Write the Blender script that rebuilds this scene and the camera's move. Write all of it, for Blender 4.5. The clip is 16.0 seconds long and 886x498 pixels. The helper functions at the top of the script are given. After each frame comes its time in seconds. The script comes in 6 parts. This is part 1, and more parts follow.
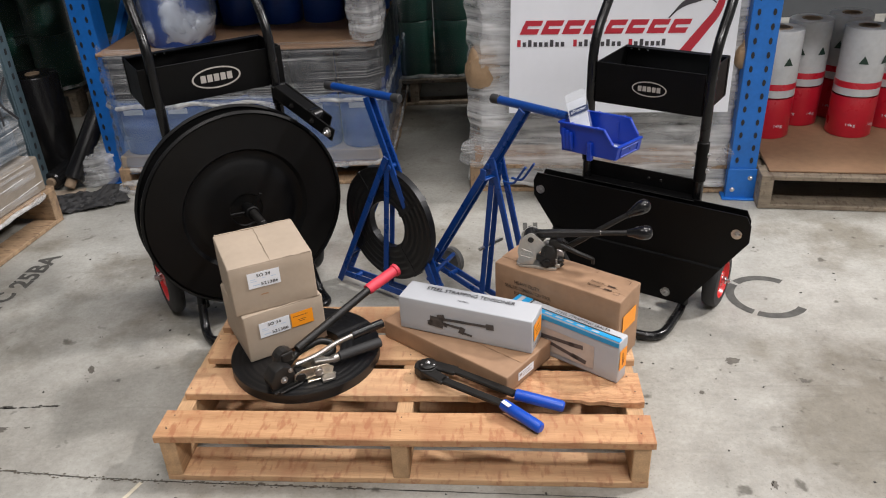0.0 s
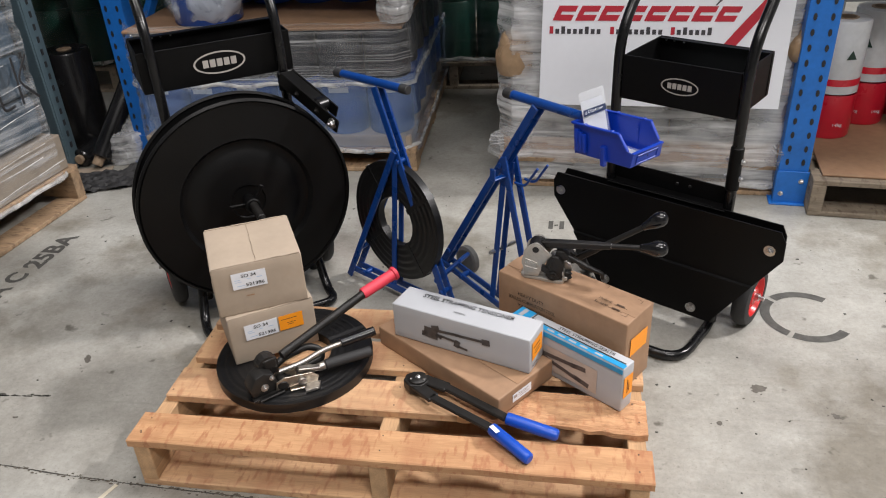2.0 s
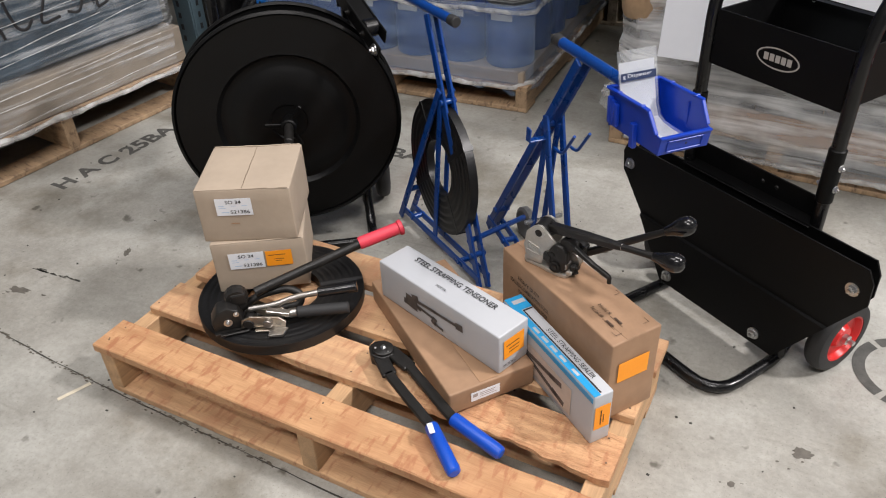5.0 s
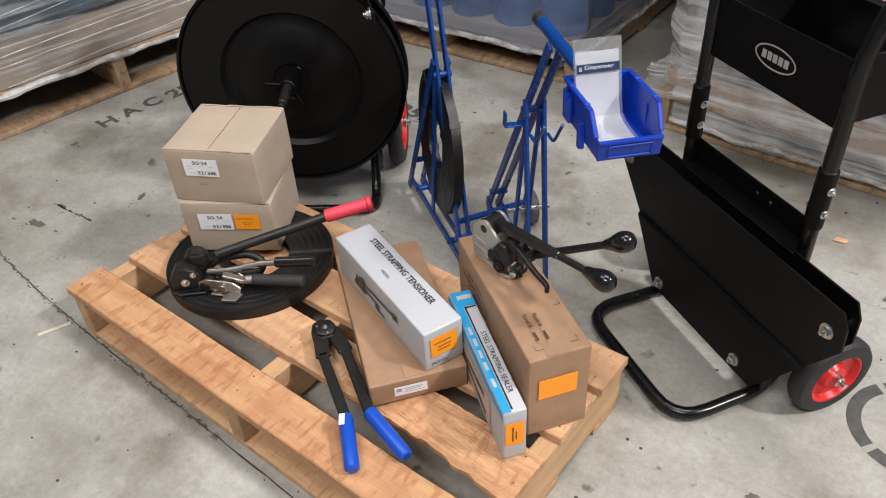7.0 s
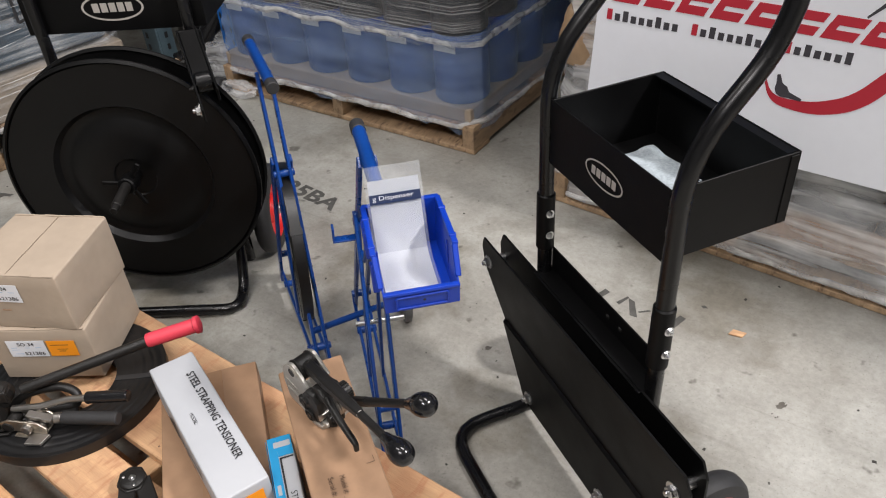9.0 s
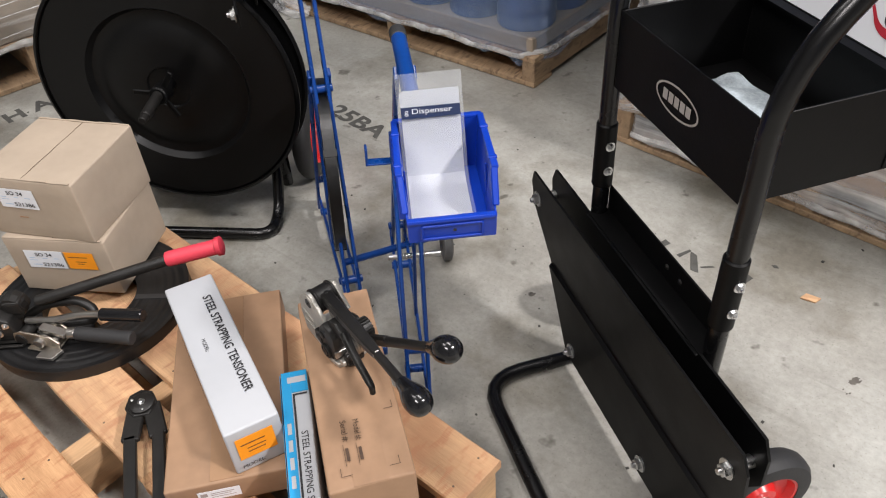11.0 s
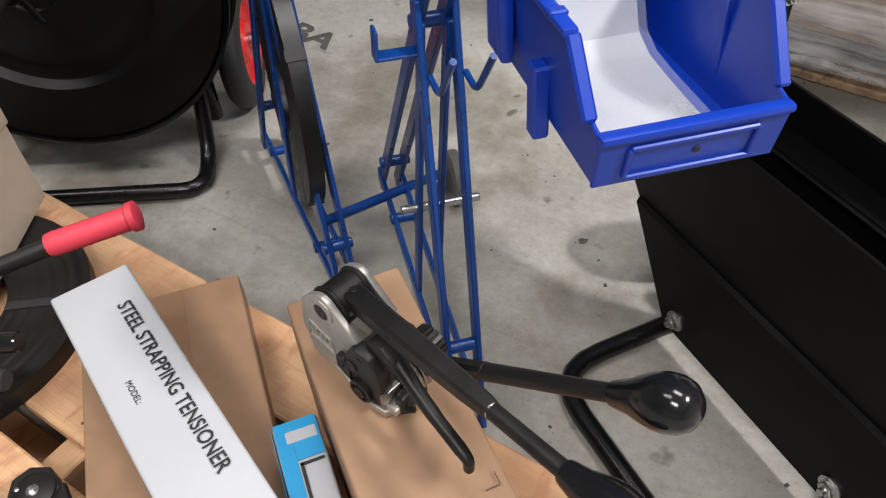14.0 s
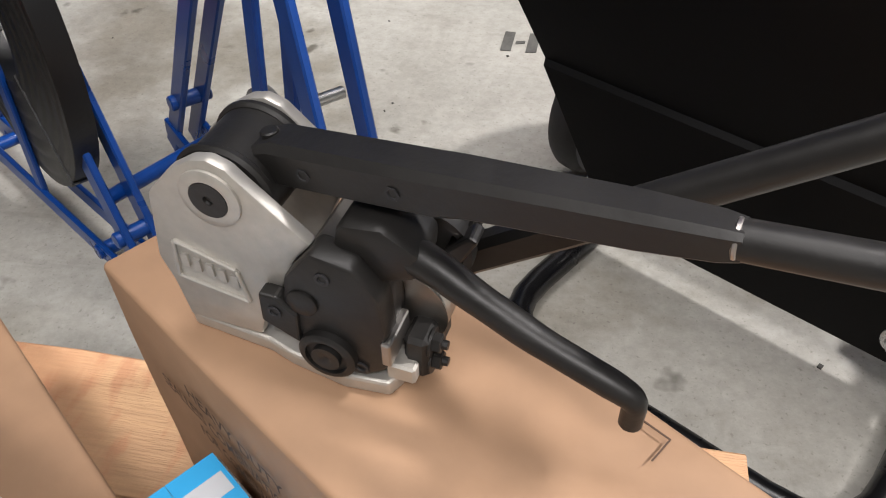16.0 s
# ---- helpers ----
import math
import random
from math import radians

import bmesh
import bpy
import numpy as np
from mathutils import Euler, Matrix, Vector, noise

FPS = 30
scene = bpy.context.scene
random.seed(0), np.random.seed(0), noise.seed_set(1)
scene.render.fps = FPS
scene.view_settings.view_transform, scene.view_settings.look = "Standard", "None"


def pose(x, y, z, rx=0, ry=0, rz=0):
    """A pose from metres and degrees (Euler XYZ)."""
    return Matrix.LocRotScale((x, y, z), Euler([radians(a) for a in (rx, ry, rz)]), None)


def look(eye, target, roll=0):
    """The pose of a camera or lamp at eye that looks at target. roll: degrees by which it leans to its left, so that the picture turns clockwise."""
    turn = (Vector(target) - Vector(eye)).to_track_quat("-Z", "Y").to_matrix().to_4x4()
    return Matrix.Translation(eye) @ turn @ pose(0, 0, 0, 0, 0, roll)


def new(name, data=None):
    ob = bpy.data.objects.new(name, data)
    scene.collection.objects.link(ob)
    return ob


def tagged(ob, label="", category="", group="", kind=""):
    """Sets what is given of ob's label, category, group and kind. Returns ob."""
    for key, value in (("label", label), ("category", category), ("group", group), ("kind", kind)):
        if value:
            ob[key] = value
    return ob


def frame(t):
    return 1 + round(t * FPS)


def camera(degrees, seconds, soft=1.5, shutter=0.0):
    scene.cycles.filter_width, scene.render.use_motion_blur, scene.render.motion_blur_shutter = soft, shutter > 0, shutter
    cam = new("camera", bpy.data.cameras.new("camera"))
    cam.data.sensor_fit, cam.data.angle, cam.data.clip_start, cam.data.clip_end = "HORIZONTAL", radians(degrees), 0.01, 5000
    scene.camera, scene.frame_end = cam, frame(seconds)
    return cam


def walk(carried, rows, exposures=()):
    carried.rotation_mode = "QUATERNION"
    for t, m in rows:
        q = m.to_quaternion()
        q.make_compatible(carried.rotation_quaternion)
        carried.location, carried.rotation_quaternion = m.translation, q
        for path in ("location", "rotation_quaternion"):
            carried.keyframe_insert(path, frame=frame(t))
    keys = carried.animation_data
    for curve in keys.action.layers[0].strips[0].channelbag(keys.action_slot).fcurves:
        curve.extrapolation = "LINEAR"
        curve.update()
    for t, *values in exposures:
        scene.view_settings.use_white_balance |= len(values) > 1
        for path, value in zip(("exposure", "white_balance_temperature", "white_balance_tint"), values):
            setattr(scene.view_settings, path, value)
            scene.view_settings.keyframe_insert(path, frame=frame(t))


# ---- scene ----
cam = camera(60.3, 16.0, soft=1.1)
PATH = [
    (0, (0.209, 0.227, 1.308), (0.123, 1.98, 0.347), -2.9),
    (0.5, (0.242, 0.274, 1.302), (0.113, 2.017, 0.329), -3.2),
    (1, (0.277, 0.322, 1.302), (0.117, 2.055, 0.316), -2.8),
    (1.5, (0.298, 0.35, 1.305), (0.098, 2.073, 0.31), -3.0),
    (2, (0.351, 0.387, 1.3), (0.104, 2.097, 0.292), -3.2),
    (2.5, (0.459, 0.443, 1.285), (-0.02, 2.098, 0.269), -2.5),
    (3, (0.554, 0.488, 1.284), (-0.073, 2.083, 0.253), -2.9),
    (3.5, (0.612, 0.526, 1.275), (-0.102, 2.074, 0.23), -2.9),
    (4, (0.637, 0.594, 1.266), (-0.082, 2.13, 0.205), -2.7),
    (4.5, (0.665, 0.668, 1.262), (-0.058, 2.187, 0.181), -2.5),
    (5, (0.724, 0.735, 1.235), (-0.009, 2.198, 0.084), -2.7),
    (5.2, (0.759, 0.763, 1.232), (0.007, 2.188, 0.047), -2.2),
    (7.3, (0.972, 1.04, 1.233), (-0.006, 2.271, -0.003), -3.9),
    (7.5, (0.977, 1.072, 1.244), (-0.002, 2.307, 0.012), -4.0),
    (8, (0.98, 1.148, 1.266), (0.029, 2.423, 0.055), -4.9),
    (8.5, (1.041, 1.265, 1.262), (0.083, 2.561, 0.077), -5.0),
    (8.7, (1.054, 1.311, 1.264), (0.11, 2.615, 0.076), -4.4),
    (10.8, (1.038, 1.45, 1.163), (0.017, 2.596, -0.12), -4.1),
    (11, (1.017, 1.451, 1.158), (-0.001, 2.585, -0.137), -4.1),
    (11.5, (0.954, 1.472, 1.15), (-0.04, 2.585, -0.182), -4.2),
    (12, (0.858, 1.461, 1.102), (-0.1, 2.558, -0.269), -4.4),
    (12.5, (0.783, 1.492, 1.043), (-0.141, 2.585, -0.354), -4.0),
    (13, (0.703, 1.557, 0.982), (-0.185, 2.674, -0.419), -4.3),
    (13.5, (0.667, 1.606, 0.93), (-0.173, 2.754, -0.475), -3.7),
    (14, (0.64, 1.638, 0.863), (-0.133, 2.802, -0.569), -3.6),
    (14.5, (0.586, 1.668, 0.769), (-0.115, 2.866, -0.671), -4.0),
    (15, (0.552, 1.688, 0.675), (-0.021, 2.945, -0.771), -4.1),
    (15.5, (0.507, 1.708, 0.624), (0.09, 3.025, -0.823), -3.5),
    (16, (0.458, 1.716, 0.578), (0.231, 3.138, -0.81), -0.9),
]
EXPOSURES = [(0, -0.09), (8.5, -0.10), (11, -0.02), (13.5, -0.05), (15, -0.04), (16, 0.31)]
walk(cam, [(t, look(eye, target, roll)) for t, eye, target, roll in PATH], EXPOSURES)

# ---- world and lamps ----
world = bpy.data.worlds.new("world")
scene.world = world
world.use_nodes = True
world.node_tree.nodes["Background"].inputs[0].default_value = (0.9, 0.95, 1.0, 1)
world.node_tree.nodes["Background"].inputs[1].default_value = 0.18


def lamp(name, eye, target, sx, sy, watts, colour):
    data = bpy.data.lights.new(name, "AREA")
    data.shape, data.size, data.size_y, data.energy, data.color = "RECTANGLE", sx, sy, watts, colour
    ob = new(name, data)
    ob.matrix_world = look(eye, target)
    return ob


lamp("high_bay_lamp", (4.9, 2.8, 4.9), (3.6, 2.6, 0), 0.6, 0.3, 470, (1.0, 0.955, 0.945))
lamp("high_bay_lamp", (-1.6, 0.6, 4.9), (-1.6, 0.6, 0), 2.4, 0.8, 66, (1.0, 0.955, 0.945))
lamp("high_bay_lamp", (1.4, -1.2, 4.9), (1.4, -1.2, 0), 2.4, 0.8, 224, (1.0, 0.955, 0.945))
lamp("high_bay_lamp", (0.9, 2.5, 4.9), (0.9, 2.5, 0), 2.4, 0.8, 112, (1.0, 0.955, 0.945))

# ---- materials ----


def mat(name, colour, rough=0.6, metal=0.0, var=0.12, scale=8.0, bump=0.0, bscale=60.0, spec=0.5, dark=None, stretch=None, coat=0.0, alpha=None, island=0.0, fleck=None):
    """A surface with two scales of noise in its colour and gloss, and a fine relief."""
    m = bpy.data.materials.new(name)
    m.use_nodes = True
    nt = m.node_tree
    n, l = nt.nodes, nt.links
    b = n["Principled BSDF"]
    b.inputs["Metallic"].default_value = metal
    b.inputs["Specular IOR Level"].default_value = spec
    b.inputs["Coat Weight"].default_value = coat
    tc = n.new("ShaderNodeTexCoord")
    mp = n.new("ShaderNodeMapping")
    l.new(tc.outputs["Object"], mp.inputs[0])
    if stretch:
        mp.inputs["Scale"].default_value = stretch
    n1 = n.new("ShaderNodeTexNoise")
    n1.inputs["Scale"].default_value, n1.inputs["Detail"].default_value = scale, 6
    n2 = n.new("ShaderNodeTexNoise")
    n2.inputs["Scale"].default_value, n2.inputs["Detail"].default_value = scale * 9, 4
    for k in (n1, n2):
        l.new(mp.outputs[0], k.inputs["Vector"])
    mix = n.new("ShaderNodeMath")
    mix.operation = "MULTIPLY_ADD"
    l.new(n2.outputs[0], mix.inputs[0])
    mix.inputs[1].default_value = 0.45
    l.new(n1.outputs[0], mix.inputs[2])
    ramp = n.new("ShaderNodeValToRGB")
    c = Vector(colour)
    d = Vector(dark) if dark else c * (1 - 2.2 * var)
    ramp.color_ramp.elements[0].position, ramp.color_ramp.elements[1].position = 0.42, 0.95
    ramp.color_ramp.elements[0].color = (*d, 1)
    ramp.color_ramp.elements[1].color = (*(c * (1 + 0.6 * var)), 1)
    l.new(mix.outputs[0], ramp.inputs[0])
    out = ramp.outputs[0]
    if island:
        oi = n.new("ShaderNodeObjectInfo")
        hs = n.new("ShaderNodeHueSaturation")
        mr = n.new("ShaderNodeMapRange")
        mr.inputs[3].default_value, mr.inputs[4].default_value = 1 - island, 1 + island
        l.new(oi.outputs["Random"], mr.inputs[0])
        l.new(mr.outputs[0], hs.inputs["Value"])
        l.new(out, hs.inputs["Color"])
        out = hs.outputs[0]
    if fleck:
        mp2 = n.new("ShaderNodeMapping")
        mp2.inputs["Rotation"].default_value = (0, 0, 0.6)
        mp2.inputs["Scale"].default_value = (3, 1, 2)
        l.new(tc.outputs["Object"], mp2.inputs[0])
        for scale, lo, hi, amount in ((24, 0.53, 0.66, 0.72), (3.2, 0.48, 0.66, 0.50)):
            k = n.new("ShaderNodeTexNoise")
            k.inputs["Scale"].default_value, k.inputs["Detail"].default_value = scale, 6
            l.new(mp2.outputs[0], k.inputs["Vector"])
            fr = n.new("ShaderNodeMapRange")
            fr.inputs[1].default_value, fr.inputs[2].default_value, fr.inputs[4].default_value = lo, hi, amount
            l.new(k.outputs[0], fr.inputs[0])
            mx = n.new("ShaderNodeMix")
            mx.data_type = "RGBA"
            mx.inputs[7].default_value = (*fleck, 1)
            l.new(fr.outputs[0], mx.inputs[0])
            l.new(out, mx.inputs[6])
            out = mx.outputs[2]
    l.new(out, b.inputs["Base Color"])
    rr = n.new("ShaderNodeMapRange")
    rr.inputs[3].default_value, rr.inputs[4].default_value = max(0.03, rough - 0.12), min(1, rough + 0.12)
    l.new(n1.outputs[0], rr.inputs[0])
    l.new(rr.outputs[0], b.inputs["Roughness"])
    if bump:
        n3 = n.new("ShaderNodeTexNoise")
        n3.inputs["Scale"].default_value, n3.inputs["Detail"].default_value = bscale, 5
        l.new(mp.outputs[0], n3.inputs["Vector"])
        bp = n.new("ShaderNodeBump")
        bp.inputs["Strength"].default_value, bp.inputs["Distance"].default_value = bump, 0.004
        l.new(n3.outputs[0], bp.inputs["Height"])
        l.new(bp.outputs[0], b.inputs["Normal"])
    if alpha is not None:
        b.inputs["Alpha"].default_value = alpha
    return m


def concrete():
    m = bpy.data.materials.new("concrete")
    m.use_nodes = True
    n, l = m.node_tree.nodes, m.node_tree.links
    b = n["Principled BSDF"]
    tc = n.new("ShaderNodeTexCoord")

    def noise_node(scale, detail, rough=0.6):
        k = n.new("ShaderNodeTexNoise")
        k.inputs["Scale"].default_value, k.inputs["Detail"].default_value, k.inputs["Roughness"].default_value = scale, detail, rough
        l.new(tc.outputs["Object"], k.inputs["Vector"])
        return k

    def ramp(src, p0, c0, p1, c1):
        r = n.new("ShaderNodeValToRGB")
        e = r.color_ramp.elements
        e[0].position, e[0].color, e[1].position, e[1].color = p0, (*c0, 1), p1, (*c1, 1)
        l.new(src, r.inputs[0])
        return r.outputs[0]

    def mul(a, c, f=1.0):
        k = n.new("ShaderNodeMix")
        k.data_type, k.blend_type = "RGBA", "MULTIPLY"
        k.inputs[0].default_value = f
        l.new(a, k.inputs[6])
        l.new(c, k.inputs[7])
        return k.outputs[2]

    big = noise_node(0.9, 5)
    mid = noise_node(5.5, 8, 0.7)
    fine = noise_node(70, 6, 0.75)
    spots = noise_node(16, 3, 0.5)
    base = ramp(big.outputs[0], 0.32, (0.285, 0.272, 0.245), 0.66, (0.405, 0.405, 0.38))
    base = mul(base, ramp(mid.outputs[0], 0.32, (0.78, 0.765, 0.74), 0.64, (1.12, 1.12, 1.11)))
    base = mul(base, ramp(fine.outputs[0], 0.30, (0.82, 0.82, 0.81), 0.62, (1.05, 1.05, 1.05)))
    speck = noise_node(210, 2, 0.5)
    base = mul(base, ramp(speck.outputs[0], 0.27, (0.72, 0.71, 0.69), 0.38, (1, 1, 1)))
    stain = noise_node(2.1, 7, 0.62)
    base = mul(base, ramp(stain.outputs[0], 0.38, (0.62, 0.59, 0.54), 0.50, (1, 1, 1)))
    base = mul(base, ramp(spots.outputs[0], 0.27, (0.42, 0.41, 0.39), 0.335, (1, 1, 1)))
    scr = n.new("ShaderNodeTexNoise")
    mp = n.new("ShaderNodeMapping")
    mp.inputs["Rotation"].default_value = (0, 0, 0.5)
    mp.inputs["Scale"].default_value = (1.2, 26, 1)
    l.new(tc.outputs["Object"], mp.inputs[0])
    l.new(mp.outputs[0], scr.inputs["Vector"])
    scr.inputs["Scale"].default_value, scr.inputs["Detail"].default_value = 2.2, 6
    base = mul(base, ramp(scr.outputs[0], 0.28, (0.86, 0.86, 0.85), 0.38, (1, 1, 1)), 0.8)
    l.new(base, b.inputs["Base Color"])
    rr = n.new("ShaderNodeMapRange")
    rr.inputs[3].default_value, rr.inputs[4].default_value = 0.30, 0.62
    l.new(mid.outputs[0], rr.inputs[0])
    l.new(rr.outputs[0], b.inputs["Roughness"])
    bp = n.new("ShaderNodeBump")
    bp.inputs["Strength"].default_value, bp.inputs["Distance"].default_value = 0.16, 0.004
    l.new(fine.outputs[0], bp.inputs["Height"])
    l.new(bp.outputs[0], b.inputs["Normal"])
    return m


def film(name, tint, alpha, streak=(1.5, 1.5, 26), gloss=0.18, cover=0.30, crisp=0.24, slant=0.05, patchy=0.35):
    """Stretch film: mostly clear, with whitish bands and a streaky gloss."""
    m = bpy.data.materials.new(name)
    m.use_nodes = True
    n, l = m.node_tree.nodes, m.node_tree.links
    b = n["Principled BSDF"]
    b.inputs["Base Color"].default_value = (*tint, 1)
    b.inputs["Roughness"].default_value = gloss
    tc = n.new("ShaderNodeTexCoord")
    mp = n.new("ShaderNodeMapping")
    mp.inputs["Scale"].default_value = streak
    mp.inputs["Rotation"].default_value = (slant, 0.04, 0)
    l.new(tc.outputs["Object"], mp.inputs[0])
    k = n.new("ShaderNodeTexNoise")
    k.inputs["Scale"].default_value, k.inputs["Detail"].default_value, k.inputs["Distortion"].default_value = 2.4, 7, 0.5
    l.new(mp.outputs[0], k.inputs["Vector"])
    k2 = n.new("ShaderNodeTexNoise")
    k2.inputs["Scale"].default_value, k2.inputs["Detail"].default_value = 9, 5
    l.new(tc.outputs["Object"], k2.inputs["Vector"])
    ad = n.new("ShaderNodeMath")
    ad.operation = "MULTIPLY_ADD"
    l.new(k2.outputs[0], ad.inputs[0])
    ad.inputs[1].default_value = patchy
    l.new(k.outputs[0], ad.inputs[2])
    mr = n.new("ShaderNodeMapRange")
    mr.inputs[1].default_value, mr.inputs[2].default_value = 0.72 - crisp / 2, 0.72 + crisp / 2
    mr.inputs[3].default_value, mr.inputs[4].default_value = alpha, min(1, alpha + cover)
    mr.inputs[1].default_value += 0.5 * (patchy - 0.35)
    mr.inputs[2].default_value += 0.5 * (patchy - 0.35)
    l.new(ad.outputs[0], mr.inputs[0])
    l.new(mr.outputs[0], b.inputs["Alpha"])
    bp = n.new("ShaderNodeBump")
    bp.inputs["Strength"].default_value, bp.inputs["Distance"].default_value = 0.9, 0.012
    l.new(ad.outputs[0], bp.inputs["Height"])
    l.new(bp.outputs[0], b.inputs["Normal"])
    return m


FLOOR = concrete()
PINE = mat("pine", (0.565, 0.352, 0.192), 0.68, var=0.2, scale=3.2, bump=0.45, bscale=44, stretch=(1.3, 12, 12), island=0.14, dark=(0.40, 0.235, 0.130), fleck=(0.40, 0.19, 0.10))
PINE_RED = mat("reddish_pine", (0.53, 0.305, 0.155), 0.68, var=0.2, scale=3.0, bump=0.45, bscale=44, stretch=(1.3, 12, 12), dark=(0.36, 0.185, 0.085), fleck=(0.34, 0.13, 0.06))
PINE_Y = mat("pine_bearer", (0.50, 0.31, 0.165), 0.7, var=0.2, scale=2.2, bump=0.3, bscale=30, stretch=(14, 1.2, 14), island=0.15)
TORN = mat("torn_wood", (0.62, 0.37, 0.20), 0.9, var=0.3, scale=7, bump=1.0, bscale=60, stretch=(1, 9, 6), dark=(0.36, 0.17, 0.08), fleck=(0.45, 0.20, 0.10))
OLDWOOD = mat("weathered_wood", (0.33, 0.27, 0.20), 0.8, var=0.25, scale=3, bump=0.5, bscale=30, stretch=(1.2, 10, 10), island=0.2, fleck=(0.12, 0.085, 0.06))
PALWOOD = mat("pallet_wood", (0.44, 0.30, 0.18), 0.75, var=0.22, scale=3, bump=0.45, bscale=30, stretch=(10, 1.2, 10), island=0.22, fleck=(0.15, 0.095, 0.06))
CARD = mat("grey_cardboard", (0.40, 0.325, 0.25), 0.8, var=0.06, scale=5, bump=0.08, bscale=90)
KRAFT = mat("kraft_cardboard", (0.345, 0.208, 0.122), 0.66, var=0.15, scale=4, bump=0.26, bscale=24)
TAPE = mat("packing_tape", (0.355, 0.218, 0.130), 0.20, var=0.05, scale=8, bump=0.1, bscale=25)
WHITE = mat("white_card", (0.43, 0.445, 0.47), 0.42, var=0.02, scale=6, bump=0.03, bscale=40)
PAPER = mat("paper_label", (0.74, 0.76, 0.80), 0.6, var=0.03, scale=12)
ORANGE = mat("orange_label", (0.95, 0.33, 0.015), 0.5, var=0.03, scale=12)
CYAN = mat("cyan_print", (0.02, 0.30, 0.60), 0.4, var=0.04, scale=10)
GREYPRINT = mat("grey_print", (0.36, 0.32, 0.31), 0.5, var=0.12, scale=14)
INK = mat("black_ink", (0.018, 0.018, 0.02), 0.6, var=0.1)
FADED = mat("faded_print", (0.07, 0.04, 0.025), 0.8, var=0.2, scale=60)
SEAM = mat("flap_gap", (0.19, 0.145, 0.10), 0.9)
PALEBLUE = mat("pale_blue_print", (0.42, 0.55, 0.72), 0.6, var=0.05)
BLACKPAINT = mat("black_powder_coat", (0.0025, 0.0025, 0.0027), 0.47, var=0.15, scale=14, bump=0.04, bscale=220, spec=0.16)
DISCPAINT = mat("black_disc_enamel", (0.0030, 0.0030, 0.0032), 0.42, var=0.15, scale=9, bump=0.03, bscale=200, spec=0.24)
BLACKTUBE = mat("black_gloss_tube", (0.004, 0.004, 0.0045), 0.26, var=0.1, scale=12, bump=0.02, bscale=150, spec=0.4)
BLACKMETAL = mat("blackened_steel", (0.012, 0.0112, 0.0105), 0.44, metal=0.0, var=0.2, scale=30, bump=0.05, bscale=260, spec=0.40)
STRAP = mat("waxed_steel_strapping", (0.006, 0.006, 0.0065), 0.40, var=0.2, scale=10, bump=0.08, bscale=120)
RUBBER = mat("black_rubber", (0.02, 0.02, 0.021), 0.65, var=0.15, scale=20, bump=0.1, bscale=90)
KNOB = mat("polished_black_plastic", (0.008, 0.008, 0.009), 0.17, var=0.05)
BLUE = mat("blue_enamel", (0.0035, 0.044, 0.225), 0.30, var=0.10, scale=12, bump=0.04, bscale=80)
RACKBLUE = mat("blue_rack_paint", (0.012, 0.16, 0.58), 0.42, var=0.12, scale=7, bump=0.05, bscale=60)
BINBLUE = mat("blue_polypropylene", (0.003, 0.036, 0.36), 0.36, var=0.04, scale=6, bump=0.03, bscale=50)
GRIPBLUE = mat("blue_vinyl_grip", (0.005, 0.066, 0.44), 0.34, var=0.06, scale=10, bump=0.05, bscale=60)
RED = mat("red_rubber_grip", (0.62, 0.045, 0.075), 0.5, var=0.06, scale=14, bump=0.1, bscale=120)
REDPAINT = mat("red_wheel_enamel", (0.62, 0.022, 0.022), 0.32, var=0.06, scale=14)
STEEL = mat("bright_steel", (0.43, 0.41, 0.385), 0.36, metal=1.0, var=0.08, scale=30, bump=0.05, bscale=140)
CASTING = mat("satin_nickel_casting", (0.52, 0.50, 0.46), 0.48, metal=0.7, var=0.10, scale=22, bump=0.12, bscale=160)
ZINC = mat("zinc_bolt", (0.60, 0.60, 0.60), 0.3, metal=1.0, var=0.06, scale=40)
BRASSY = mat("plated_linkage", (0.56, 0.50, 0.42), 0.36, metal=1.0, var=0.12, scale=30, bump=0.08, bscale=120)
GREYPLATE = mat("grey_slate_paint", (0.085, 0.13, 0.155), 0.5, var=0.12, scale=10, bump=0.05)
LOGO = mat("silver_print", (0.40, 0.37, 0.34), 0.5, var=0.05, scale=30)
BOARD = mat("white_corflute", (0.74, 0.76, 0.81), 0.45, var=0.02, scale=4)
SIGNRED = mat("sign_red", (0.42, 0.018, 0.035), 0.5, var=0.04)
SIGNGREY = mat("sign_charcoal", (0.045, 0.042, 0.05), 0.5, var=0.05)
FILM = film("stretch_film", (0.92, 0.93, 0.94), 0.25, streak=(1.3, 1.3, 17), cover=0.42, crisp=0.28, patchy=0.55, slant=0.12)
FILMHAZE = film("hazy_stretch_film", (0.72, 0.73, 0.74), 0.07, streak=(0.45, 0.45, 84), cover=0.38, crisp=0.20, patchy=0.16)
FILMSOFT = film("smooth_stretch_film", (0.34, 0.45, 0.64), 0.30, streak=(0.9, 0.9, 9), cover=0.15, crisp=0.40, patchy=0.45, slant=0.12)
FILMLEFT = film("taut_stretch_film", (0.80, 0.82, 0.84), 0.05, streak=(0.6, 0.6, 20), cover=0.27, crisp=0.18, slant=0.10, patchy=0.34)
FILMROPE = film("bunched_film", (0.72, 0.72, 0.71), 0.30, streak=(6, 6, 6), cover=0.5, gloss=0.3)
FILMDARK = film("thin_stretch_film", (0.50, 0.62, 0.60), 0.03, streak=(0.4, 0.4, 30), cover=0.10, patchy=0.16)
